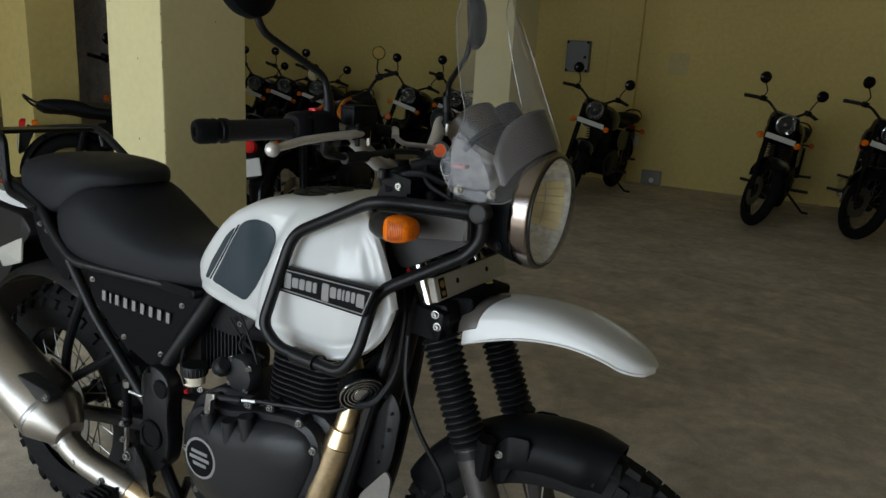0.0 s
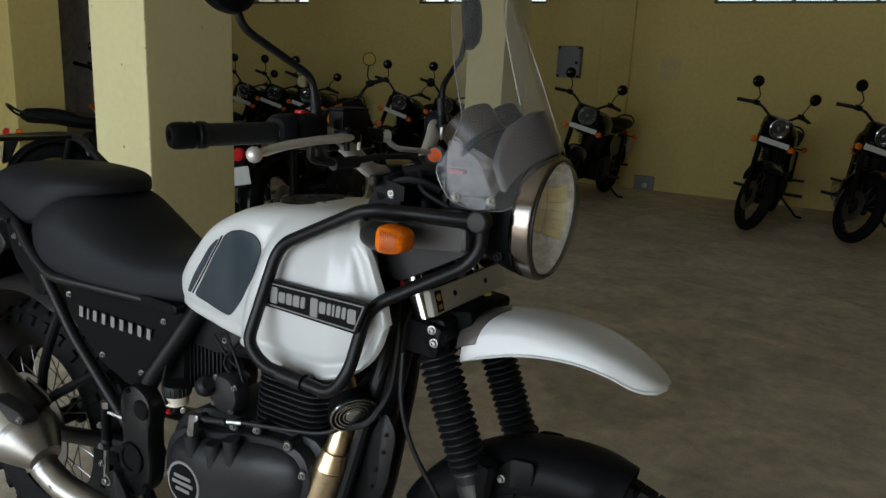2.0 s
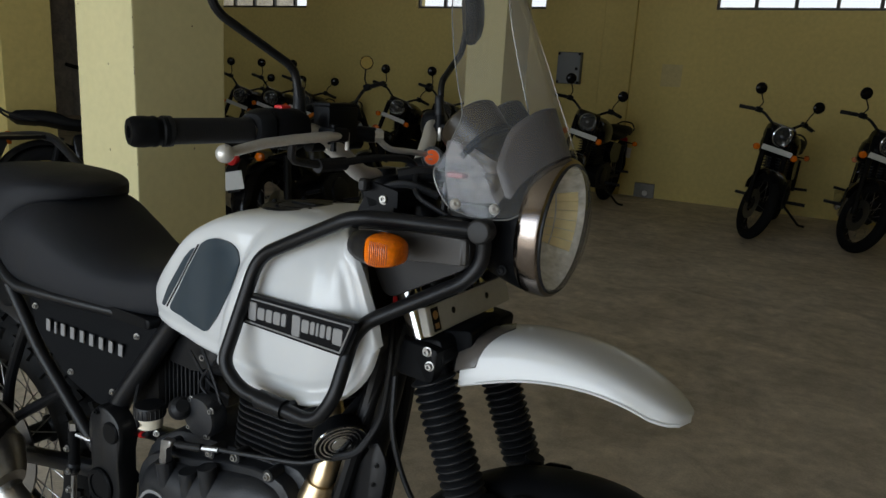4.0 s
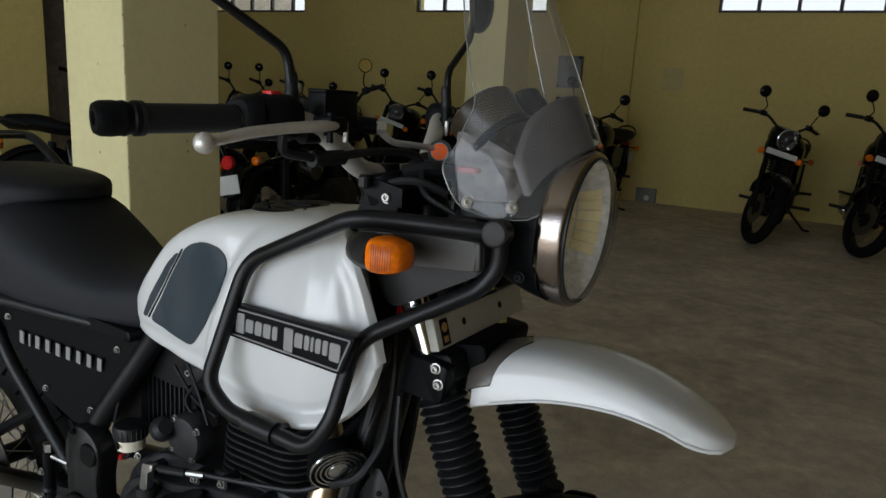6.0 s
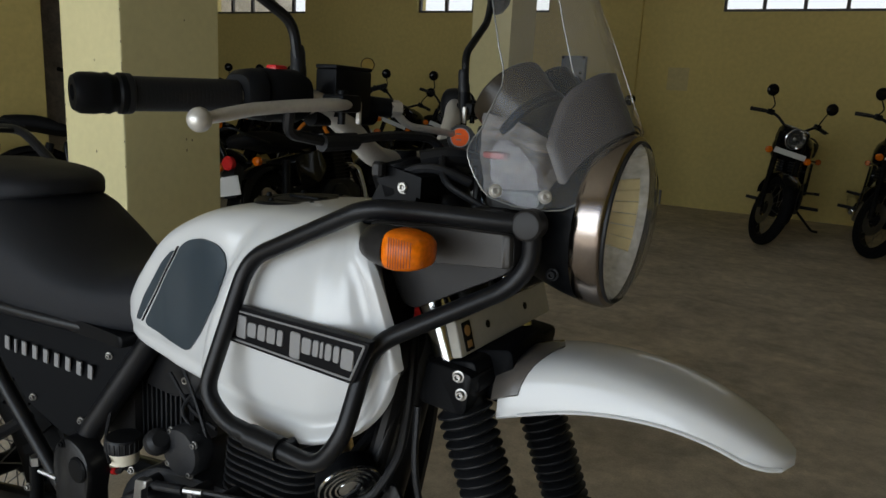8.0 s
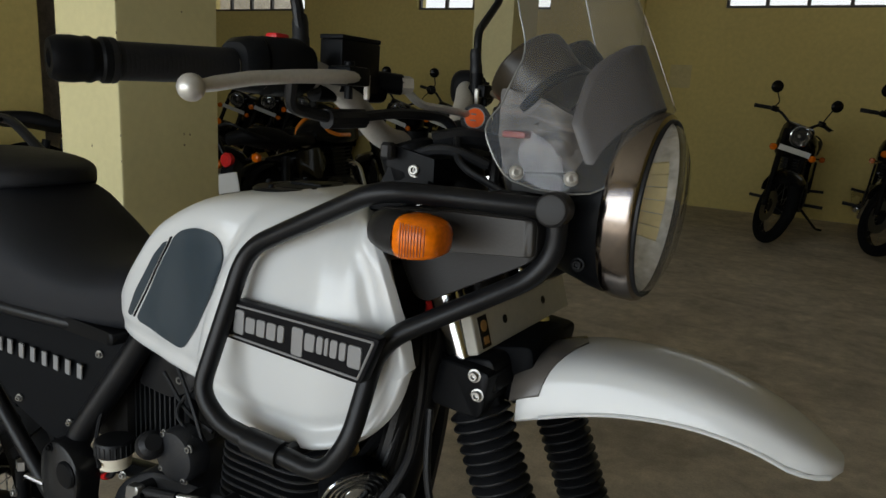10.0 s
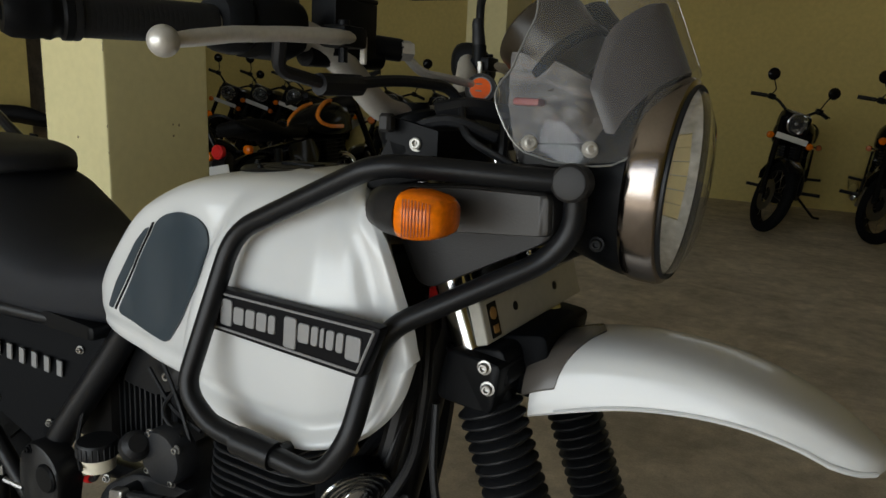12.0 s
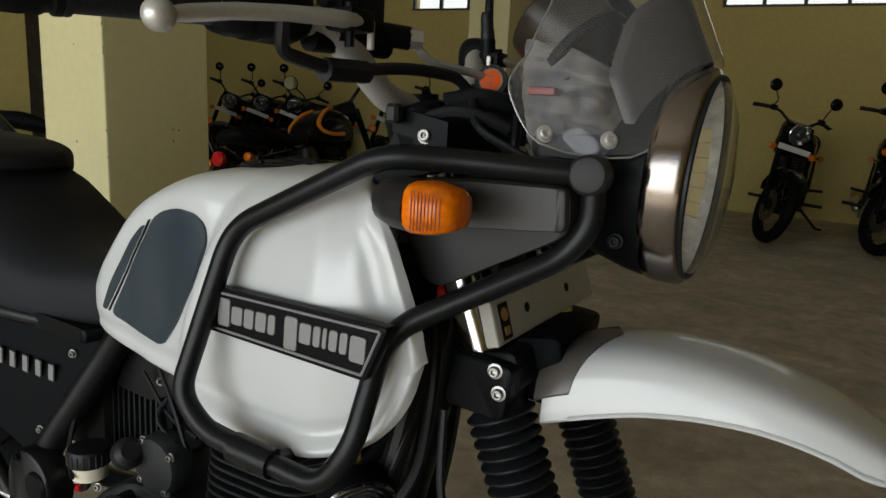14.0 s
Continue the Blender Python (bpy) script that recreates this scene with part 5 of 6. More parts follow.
reservoir = part("brake_reservoir", box((1.039, -0.180, 1.166), (1.067, -0.118, 1.2162), 0.0025, 2), M_BLACKPAINT, bar, "square black brake fluid reservoir")
part("reservoir_lid", box((1.0386, -0.1804, 1.2160), (1.0674, -0.1176, 1.2205), 0.0018, 2), M_BLACKPAINT, reservoir)
part("master_cylinder", pipe([(1.050, -0.200, 1.166), (1.058, -0.104, 1.168)], 0.0105, 14, 0), M_BLACKPAINT, bar, "black master cylinder")
part("banjo", pipe([(1.055, -0.110, 1.180), (1.074, -0.088, 1.178)], 0.011, 14, 0), M_BLACKPAINT, bar)
part("banjo_nut", pipe([(1.074, -0.092, 1.178), (1.080, -0.080, 1.178)], 0.010, 6, 0), M_ALU, bar)
# round cap with an orange centre
capn = part("ignition_cap", lathe([(0.017, -0.03), (0.0175, 0.0), (0.0165, 0.003)], (1.113, 0.010, 1.146), (0.35, -1, 0.22), 24), M_PLASTIC, bar, "round cap with an orange disc")
part("orange_disc", lathe([(0.0118, 0.0), (0.0118, 0.0042), (0.011, 0.0046)], (1.113, 0.010, 1.146), (0.35, -1, 0.22), 24), M_ORANGE, capn, "orange disc with a pale emblem")
bm = ring_lathe([(0.0112, 0.0038), (0.0124, 0.0038), (0.0124, 0.0050), (0.0112, 0.0050)], (1.113, 0.010, 1.146), (0.35, -1, 0.22), 24)
part("emblem_ring", bm, M_LIGHTGREY, capn)
for dz in (0.0035, -0.0035):
    part("emblem_bar", pipe([(1.1115, 0.001, 1.1478 + dz), (1.1175, 0.003, 1.1478 + dz)], 0.0008, 6, 0), M_LIGHTGREY, capn)
part("cap_collar", pipe([(1.112, 0.035, 1.135), (1.070, 0.035, 1.125)], 0.016, 12, 0), M_BLACKPAINT, capn)

# cables and hoses round the steering head
hoses = [
    ([(1.082, -0.265, 1.172), (1.075, -0.26, 1.150), (1.080, -0.20, 1.140), (1.095, -0.12, 1.150), (1.106, -0.04, 1.146), (1.120, -0.02, 1.108), (1.140, 0.02, 1.09)], 0.0055, M_RUBBER),
    ([(1.076, -0.086, 1.176), (1.084, -0.066, 1.158), (1.098, -0.02, 1.154), (1.115, 0.05, 1.145), (1.15, 0.06, 1.06)], 0.0045, M_ALU),
    ([(1.055, 0.20, 1.17), (1.08, 0.13, 1.15), (1.12, 0.05, 1.16), (1.16, -0.02, 1.12), (1.16, -0.03, 1.02)], 0.0055, M_RUBBER),
    ([(1.060, 0.23, 1.165), (1.09, 0.16, 1.12), (1.13, 0.07, 1.125), (1.16, 0.0, 1.09)], 0.005, M_RUBBER),
    ([(1.17, -0.06, 1.10), (1.13, -0.085, 1.118), (1.08, -0.09, 1.10), (1.06, -0.06, 1.05)], 0.006, M_RUBBER),
    ([(1.20, -0.075, 1.075), (1.15, -0.09, 1.10), (1.13, -0.06, 1.125)], 0.004, M_RUBBER),
]
for pts, r, m in hoses:
    part("hose", pipe(pts, r, 8, 0.04, 5), m, bar)
part("cable_sleeve", pipe([(1.079, -0.215, 1.141), (1.083, -0.165, 1.142)], 0.0095, 10, 0), M_RUBBER, bar)
part("wiring_sleeve", pipe([(1.10, -0.06, 1.12), (1.13, -0.04, 1.128), (1.17, 0.02, 1.115)], 0.011, 8, 0.02), M_RUBBER, bar)
part("connector", box((1.070, -0.118, 1.100), (1.084, -0.104, 1.118), 0.003, 1), M_PLASTIC, bar)

# engine
engine = part("engine", slab([(0.56, 0.30), (0.54, 0.45), (0.58, 0.55), (0.66, 0.60), (0.97, 0.62), (1.00, 0.52), (0.95, 0.36), (0.88, 0.27), (0.66, 0.25)], -0.10, 0.11, 0.03, 0.01), M_ENGINE, bike, "matt black single-cylinder engine")
C_OUT = [(0.578, 0.500), (0.606, 0.542), (0.660, 0.566), (0.729, 0.572), (0.787, 0.592), (0.895, 0.611), (0.957, 0.600), (0.976, 0.545), (0.946, 0.463), (0.915, 0.395), (0.830, 0.335), (0.680, 0.320), (0.602, 0.345), (0.572, 0.420)]
cover = part("clutch_cover", slab(C_OUT, -0.128, -0.095, 0.03, 0.006), M_ENGINE, engine, "matt black clutch cover")
part("cover_dome", pillow([(0.592, 0.492), (0.620, 0.532), (0.668, 0.553), (0.735, 0.560), (0.795, 0.578), (0.893, 0.596), (0.944, 0.585), (0.960, 0.540), (0.930, 0.465), (0.900, 0.405), (0.825, 0.349), (0.683, 0.334), (0.614, 0.357), (0.588, 0.425)], -0.126, -0.1655, 0.035), M_ENGINE, cover, "domed cover", 60)
emb = part("emblem", lathe([(0.046, 0.0), (0.046, 0.0035), (0.0435, 0.004), (0.041, 0.0036)], (0.677, -0.163, 0.462), (0, -1, 0.02), 40), M_LIGHTGREY, cover, "round silver emblem")
part("emblem_field", lathe([(0.040, 0.003), (0.040, 0.0046), (0.036, 0.0048)], (0.677, -0.163, 0.462), (0, -1, 0.02), 36), M_BADGE, emb)
for dz, w in ((0.014, 0.024), (0.0, 0.030), (-0.014, 0.020)):
    part("emblem_bar", box((0.677 - w, -0.1695, 0.462 + dz - 0.004), (0.677 + w, -0.1672, 0.462 + dz + 0.004), 0.001), M_LIGHTGREY, emb, smooth=0)
for x, z, top in ((0.690, 0.520, 0.565), (0.752, 0.500, 0.566), (0.80, 0.54, 0.59)):
    part("lug", pipe([(x, -0.148, z), (x - 0.004, -0.150, top)], [0.015, 0.0165], 16, 0), M_ENGINE, cover)
for x, z in ((0.668, 0.578), (0.781, 0.603), (0.842, 0.615), (0.919, 0.606), (0.956, 0.560), (0.930, 0.440), (0.62, 0.352), (0.588, 0.44), (0.86, 0.362)):
    bolt(cover, (x, -0.131, z), (0, -1, 0.05), 0.0062)
    part("bolt_boss", pipe([(x, -0.10, z), (x, -0.130, z)], 0.011, 12, 0), M_ENGINE, cover)
bolt(engine, (0.985, -0.10, 0.582), (0.3, -1, 0), 0.010)

# barrel with its fins
def fin_plate(x0, x1, half, z, thick, r=0.05):
    """A cooling fin with rounded corners, seen from above."""
    loop = smooth_loop([(x0, -half), (x1, -half), (x1, half), (x0, half)], r, 6)
    cx = (x0 + x1) / 2
    return loft([[(cx + (x - cx) * k, y * k, zz) for x, y in loop] for k, zz in ((0.985, z), (1.0, z + thick * 0.3), (1.0, z + thick * 0.7), (0.985, z + thick))])


barrel = part("cylinder", fin_plate(0.800, 0.948, 0.082, 0.60, 0.20), M_ENGINE, engine, "finned black cylinder")
for k in range(11):
    part("fin", fin_plate(0.784 + 0.0015 * k, 0.962 + 0.001 * k, 0.100, 0.608 + 0.0122 * k, 0.0042), M_ENGINE, barrel)
part("cylinder_head", box((0.79, -0.085, 0.745), (0.98, 0.085, 0.80), 0.015, 2), M_ENGINE, engine)
part("head_cover", lathe([(0.028, 0), (0.028, 0.012), (0.024, 0.016)], (0.965, -0.088, 0.772), (0, -1, -0.2), 24), M_LIGHTGREY, engine, "pale round head plug")
bolt(engine, (0.995, -0.09, 0.757), (0, -1, 0), 0.006)
for z in (0.748, 0.763, 0.778):
    part("head_fin", box((0.80, -0.097, z), (0.965, 0.097, z + 0.004), 0.002), M_ENGINE, engine)

# starter cover, boot and finned regulator
st = part("round_cover", lathe([(0.040, -0.02), (0.040, 0.006), (0.036, 0.012), (0.016, 0.015)], (0.735, -0.105, 0.650), (0, -1, 0), 28), M_ENGINE, engine)
for a in (0.6, 2.2, 3.9, 5.3):
    bolt(st, (0.735 + 0.036 * math.cos(a), -0.113, 0.650 + 0.036 * math.sin(a)), (0, -1, 0), 0.0055)
part("rubber_boot", lathe([(0.008, -0.035), (0.014, -0.02), (0.021, 0.0), (0.019, 0.014), (0.012, 0.02)], (0.697, -0.125, 0.660), (0.8, -0.3, 0.6), 18), M_RUBBER, engine)
reg = part("regulator", box((0.545, -0.035, 0.598), (0.668, -0.010, 0.705), 0.004), M_ENGINE, bike, "finned regulator box")
for k in range(10):
    part("fin", box((0.550 + 0.0118 * k, -0.050, 0.603), (0.5535 + 0.0118 * k, -0.034, 0.700)), M_ENGINE, reg, smooth=0)
for x, y, z in ((0.616, -0.062, 0.713), (0.640, -0.07, 0.752), (0.709, -0.082, 0.746), (0.66, -0.06, 0.735)):
    bolt(bike, (x - 0.030, y + 0.028, z - 0.013), (0.2, -1, 0), 0.0075)
part("head_steady", slab([(0.585, 0.705), (0.625, 0.775), (0.725, 0.775), (0.735, 0.735), (0.66, 0.70)], -0.06, -0.054, 0.01, 0.002), M_TUBE, bike)
part("airbox", box((0.30, -0.065, 0.58), (0.56, 0.065, 0.80), 0.03, 2), M_PLASTIC, bike)
part("intake", pipe([(0.56, 0, 0.70), (0.80, 0, 0.73)], 0.035, 16, 0), M_RUBBER, bike)
for pts in ([(0.66, -0.07, 0.745), (0.72, -0.08, 0.70), (0.78, -0.085, 0.69)], [(0.585, -0.08, 0.75), (0.555, -0.10, 0.68), (0.56, -0.12, 0.62), (0.60, -0.14, 0.60)], [(0.70, -0.08, 0.77), (0.745, -0.09, 0.72), (0.77, -0.09, 0.66)], [(0.745, -0.05, 0.77), (0.70, -0.09, 0.70), (0.76, -0.10, 0.68)]):
    part("wire", pipe(pts, 0.003, 6, 0.03), M_RUBBER, bike)

# brake fluid reservoir of the rear brake
res = part("brake_reservoir", lathe([(0.024, 0.0), (0.029, 0.002), (0.031, 0.028), (0.032, 0.030)], (0.637, -0.148, 0.609), (0, 0, 1), 28), M_CREAM, bike, "small translucent brake fluid reservoir")
res.matrix_basis = Matrix.Translation((0.594, -0.110, 0.611)) @ Matrix.Scale(0.8, 4) @ Matrix.Translation((-0.637, 0.148, -0.637))
prof = [(0.035, 0.028), (0.0355, 0.030), (0.0355, 0.052), (0.033, 0.056), (0.02, 0.057)]
lid = part("lid", lathe(prof, (0.637, -0.148, 0.609), (0, 0, 1), 32), M_RUBBER, res, "ribbed black screw lid")
for k in range(22):
    a = 2 * math.pi * k / 22
    part("rib", pipe([(0.637 + 0.0352 * math.cos(a), -0.148 + 0.0352 * math.sin(a), 0.639), (0.637 + 0.0352 * math.cos(a), -0.148 + 0.0352 * math.sin(a), 0.660)], 0.002, 5, 0), M_RUBBER, lid)
part("reservoir_hose", pipe([(0.637, -0.148, 0.612), (0.63, -0.15, 0.585), (0.56, -0.14, 0.56), (0.47, -0.145, 0.55), (0.42, -0.152, 0.54)], 0.0055, 8, 0.03), M_RUBBER, res)
part("hose_clip", pipe([(0.598, -0.146, 0.5735), (0.612, -0.148, 0.579)], 0.0075, 10, 0), M_RED, res, "red hose clip")
bolt(res, (0.662, -0.150, 0.598), (0.2, -1, 0.1), 0.0065)

# clutch cable with its adjuster
cable = part("clutch_cable", pipe([(0.690, -0.153, 0.603), (0.78, -0.14, 0.618), (0.90, -0.125, 0.632), (1.0, -0.11, 0.645), (1.06, -0.08, 0.70), (1.08, -0.05, 0.80)], 0.0042, 8, 0.04), M_RUBBER, bike, "black control cable")
part("adjuster", pipe([(0.778, -0.1425, 0.616), (0.812, -0.138, 0.6215)], 0.0050, 8, 0), M_STEEL, cable, "threaded steel adjuster")
part("adjuster_sleeve", pipe([(0.722, -0.149, 0.608), (0.776, -0.1428, 0.6158)], 0.0072, 10, 0), M_RUBBER, cable)
part("clutch_arm", slab([(0.682, 0.566), (0.700, 0.566), (0.704, 0.600), (0.716, 0.606), (0.714, 0.616), (0.690, 0.612)], -0.160, -0.148, 0.004, 0.002), M_STEEL, cable, "steel clutch arm")
part("arm_collar", lathe([(0.010, -0.004), (0.011, 0), (0.011, 0.006), (0.008, 0.008)], (0.688, -0.150, 0.566), (0, 0, 1), 18), M_STEEL, cable)

# horn
horn = part("horn", lathe([(0.028, -0.03), (0.040, -0.022), (0.0445, 0.0), (0.0445, 0.004)], (1.043, -0.100, 0.697), (0.70, -0.52, -0.42), 36), M_BLACKPAINT, bike, "round horn with chrome rings")
for r in (0.043, 0.035, 0.0285, 0.021):
    part("horn_ring", ring_lathe([(r - 0.0045, 0.003), (r, 0.003), (r - 0.001, 0.0065), (r - 0.0035, 0.0065)], (1.043, -0.100, 0.697), (0.70, -0.52, -0.42), 40), M_CHROME, horn)
part("horn_centre", lathe([(0.017, 0.002), (0.015, 0.007), (0.006, 0.009)], (1.043, -0.100, 0.697), (0.70, -0.52, -0.42), 24), M_CHROME, horn)
part("horn_bracket", pipe([(1.03, -0.09, 0.715), (1.04, -0.05, 0.75), (1.06, -0.02, 0.78)], 0.008, 8, 0.02), M_TUBE, horn)

# exhaust
ex = part("exhaust_pipe", pipe([(0.965, -0.03, 0.715), (0.998, -0.055, 0.680), (0.999, -0.080, 0.625), (0.990, -0.09, 0.580)], 0.021, 18, 0.04, 6), M_BRASS, bike, "heat-tinted exhaust header")
part("collar", pipe([(0.996, -0.087, 0.605), (0.989, -0.092, 0.572)], [0.0245, 0.0300], 20, 0), M_BRASS, ex)
part("header_shield", pipe([(0.989, -0.092, 0.572), (0.950, -0.105, 0.440), (0.925, -0.11, 0.33), (0.86, -0.11, 0.235), (0.60, -0.13, 0.215), (0.50, -0.16, 0.285), (0.42, -0.185, 0.318)], 0.0295, 20, 0.08, 6), M_BRASS, ex, "bronze-coloured header shield")
part("link_pipe", pipe([(0.455, -0.178, 0.306), (0.395, -0.192, 0.326), (0.315, -0.203, 0.345), (0.268, -0.208, 0.372), (0.252, -0.211, 0.392)], 0.030, 20, 0.04, 5), M_EXHAUST, ex, "stainless link pipe")
for k, (x, z) in enumerate(((0.405, 0.330), (0.318, 0.352))):
    bolt(ex, (x, -0.225 + 0.006 * (1 - k), z), (0, -1, 0.15), 0.008)
part("clamp_ring", pipe([(0.262, -0.210, 0.380), (0.246, -0.212, 0.402)], 0.034, 24, 0), M_STEEL, ex)
axis = Vector((-0.90, -0.03, 0.42)).normalized()
muf = part("silencer", lathe([(0.036, -0.045), (0.046, -0.030), (0.068, 0.012), (0.074, 0.026), (0.075, 0.10), (0.078, 0.50), (0.075, 0.53), (0.050, 0.55), (0.046, 0.52)], (0.240, -0.215, 0.425), axis, 36, 0.92), M_EXHAUST, bike, "brushed stainless silencer", 30)
part("silencer_band", lathe([(0.0745, 0.024), (0.0755, 0.027), (0.0755, 0.034), (0.0748, 0.037)], (0.240, -0.215, 0.425), axis, 40, 0.92), M_STEEL, muf)
bolt(muf, (0.080, -0.284, 0.555), (0.1, -1, 0.3), 0.008)
part("silencer_stay", slab([(0.10, 0.53), (0.19, 0.505), (0.20, 0.49), (0.185, 0.475), (0.10, 0.49)], -0.150, -0.144, 0.01, 0.002), M_STEEL, muf)

# pegs, brake pedal and rear brake cylinder
peg = part("pillion_peg", slab([(0.125, 0.508), (0.155, 0.535), (0.265, 0.527), (0.288, 0.515), (0.272, 0.494), (0.155, 0.488)], -0.258, -0.225, 0.010, 0.006), M_RUBBER, bike, "folded black pillion peg")
part("peg_mount", pipe([(0.262, -0.235, 0.508), (0.20, -0.17, 0.490), (0.150, -0.13, 0.475)], 0.014, 12, 0), M_TUBE, peg)
bolt(peg, (0.272, -0.259, 0.510), (0, -1, 0), 0.007)
mc = part("rear_brake_cylinder", pipe([(0.418, -0.154, 0.545), (0.412, -0.152, 0.47)], 0.011, 14, 0), M_BLACKPAINT, bike, "rear brake cylinder with steel rod")
part("rod", pipe([(0.412, -0.152, 0.472), (0.400, -0.150, 0.375)], 0.0055, 8, 0), M_STEEL, mc)
part("rod_boot", lathe([(0.010, 0), (0.013, 0.006), (0.010, 0.012), (0.013, 0.018), (0.009, 0.026)], (0.411, -0.152, 0.470), (-0.12, 0, -1), 14), M_RUBBER, mc)
part("union", pipe([(0.419, -0.154, 0.560), (0.418, -0.154, 0.532)], 0.010, 6, 0), M_STEEL, mc)
part("union_bolt", pipe([(0.425, -0.154, 0.536), (0.470, -0.150, 0.534)], 0.0045, 8, 0), M_STEEL, mc)
for z in (0.505, 0.455, 0.415):
    bolt(mc, (0.411, -0.165, z), (0, -1, 0), 0.006)
hb = part("heel_bracket", slab([(0.425, 0.395), (0.462, 0.420), (0.500, 0.375), (0.515, 0.30), (0.55, 0.23), (0.50, 0.23), (0.47, 0.30), (0.43, 0.35)], -0.172, -0.160, 0.012, 0.004), M_TUBE, bike, "black peg bracket")
bolt(hb, (0.440, -0.173, 0.388), (0, -1, 0), 0.010)
bolt(hb, (0.468, -0.173, 0.318), (0, -1, 0), 0.010)
rp = part("rider_peg", box((0.395, -0.275, 0.296), (0.455, -0.185, 0.318), 0.005, 2), M_RUBBER, bike, "toothed rider peg")
for k in range(7):
    part("tooth", box((0.398, -0.272 + 0.0125 * k, 0.318), (0.452, -0.266 + 0.0125 * k, 0.326), 0.001), M_RUBBER, rp, smooth=0)

# front of the engine: plate, bracket, cables
part("engine_plate", slab([(1.000, 0.48), (1.040, 0.62), (1.085, 0.70), (1.110, 0.66), (1.095, 0.56), (1.060, 0.47)], -0.062, -0.056, 0.015, 0.002), M_TUBE, bike)
for x, z in ((1.075, 0.685), (1.085, 0.62), (1.07, 0.58), (1.062, 0.545), (1.09, 0.655)):
    bolt(bike, (x, -0.064, z), (0.3, -1, 0), 0.0035, M_TUBE)
part("bash_plate", slab([(1.045, 0.42), (1.060, 0.50), (1.120, 0.572), (1.132, 0.560), (1.125, 0.46), (1.07, 0.33), (0.95, 0.22)], -0.118, -0.113, 0.02, 0.002), M_STEEL, bike, "bare aluminium bash plate")
part("brake_hose", pipe([(1.150, -0.115, 0.840), (1.158, -0.130, 0.760), (1.185, -0.125, 0.680), (1.235, -0.11, 0.600), (1.243, -0.105, 0.555)], 0.0042, 8, 0.05, 5), M_RUBBER, bike)
part("sensor", pipe([(1.243, -0.105, 0.565), (1.250, -0.10, 0.520)], [0.008, 0.012], 10, 0), M_RUBBER, bike)
part("hose", pipe([(1.105, -0.06, 0.93), (1.115, -0.075, 0.84), (1.10, -0.07, 0.74), (1.07, -0.09, 0.68), (1.03, -0.10, 0.665)], 0.006, 8, 0.05), M_RUBBER, bike)
part("reflector_red", box((1.110, -0.075, 0.925), (1.125, -0.060, 0.945), 0.003), M_RED, bike)

# ---- black roadsters parked in the hall ----
M_GLOSSBLACK = mat("gloss_black_paint", (0.004, 0.004, 0.0045), 0.20, spec=0.14, scale=300, big=5, vary=0.2, bump=0.0, coat=0.12)
M_DARKSEAT = mat("dull_black_seat", (0.006, 0.006, 0.0065), 0.6, spec=0.1, scale=300, big=5, vary=0.2, bump=0.2)
M_DARKTYRE = mat("dull_tyre_rubber", (0.008, 0.008, 0.008), 0.75, spec=0.05, scale=120, big=9, vary=0.3, bump=0.2)
M_DARKCAST = mat("dark_casting", (0.006, 0.006, 0.0065), 0.45, spec=0.15, scale=200, big=6, vary=0.3, bump=0.2)
M_PLATEWHITE = mat("white_number_plate", (0.62, 0.62, 0.60), 0.45, scale=150, big=6, vary=0.08, bump=0.0)


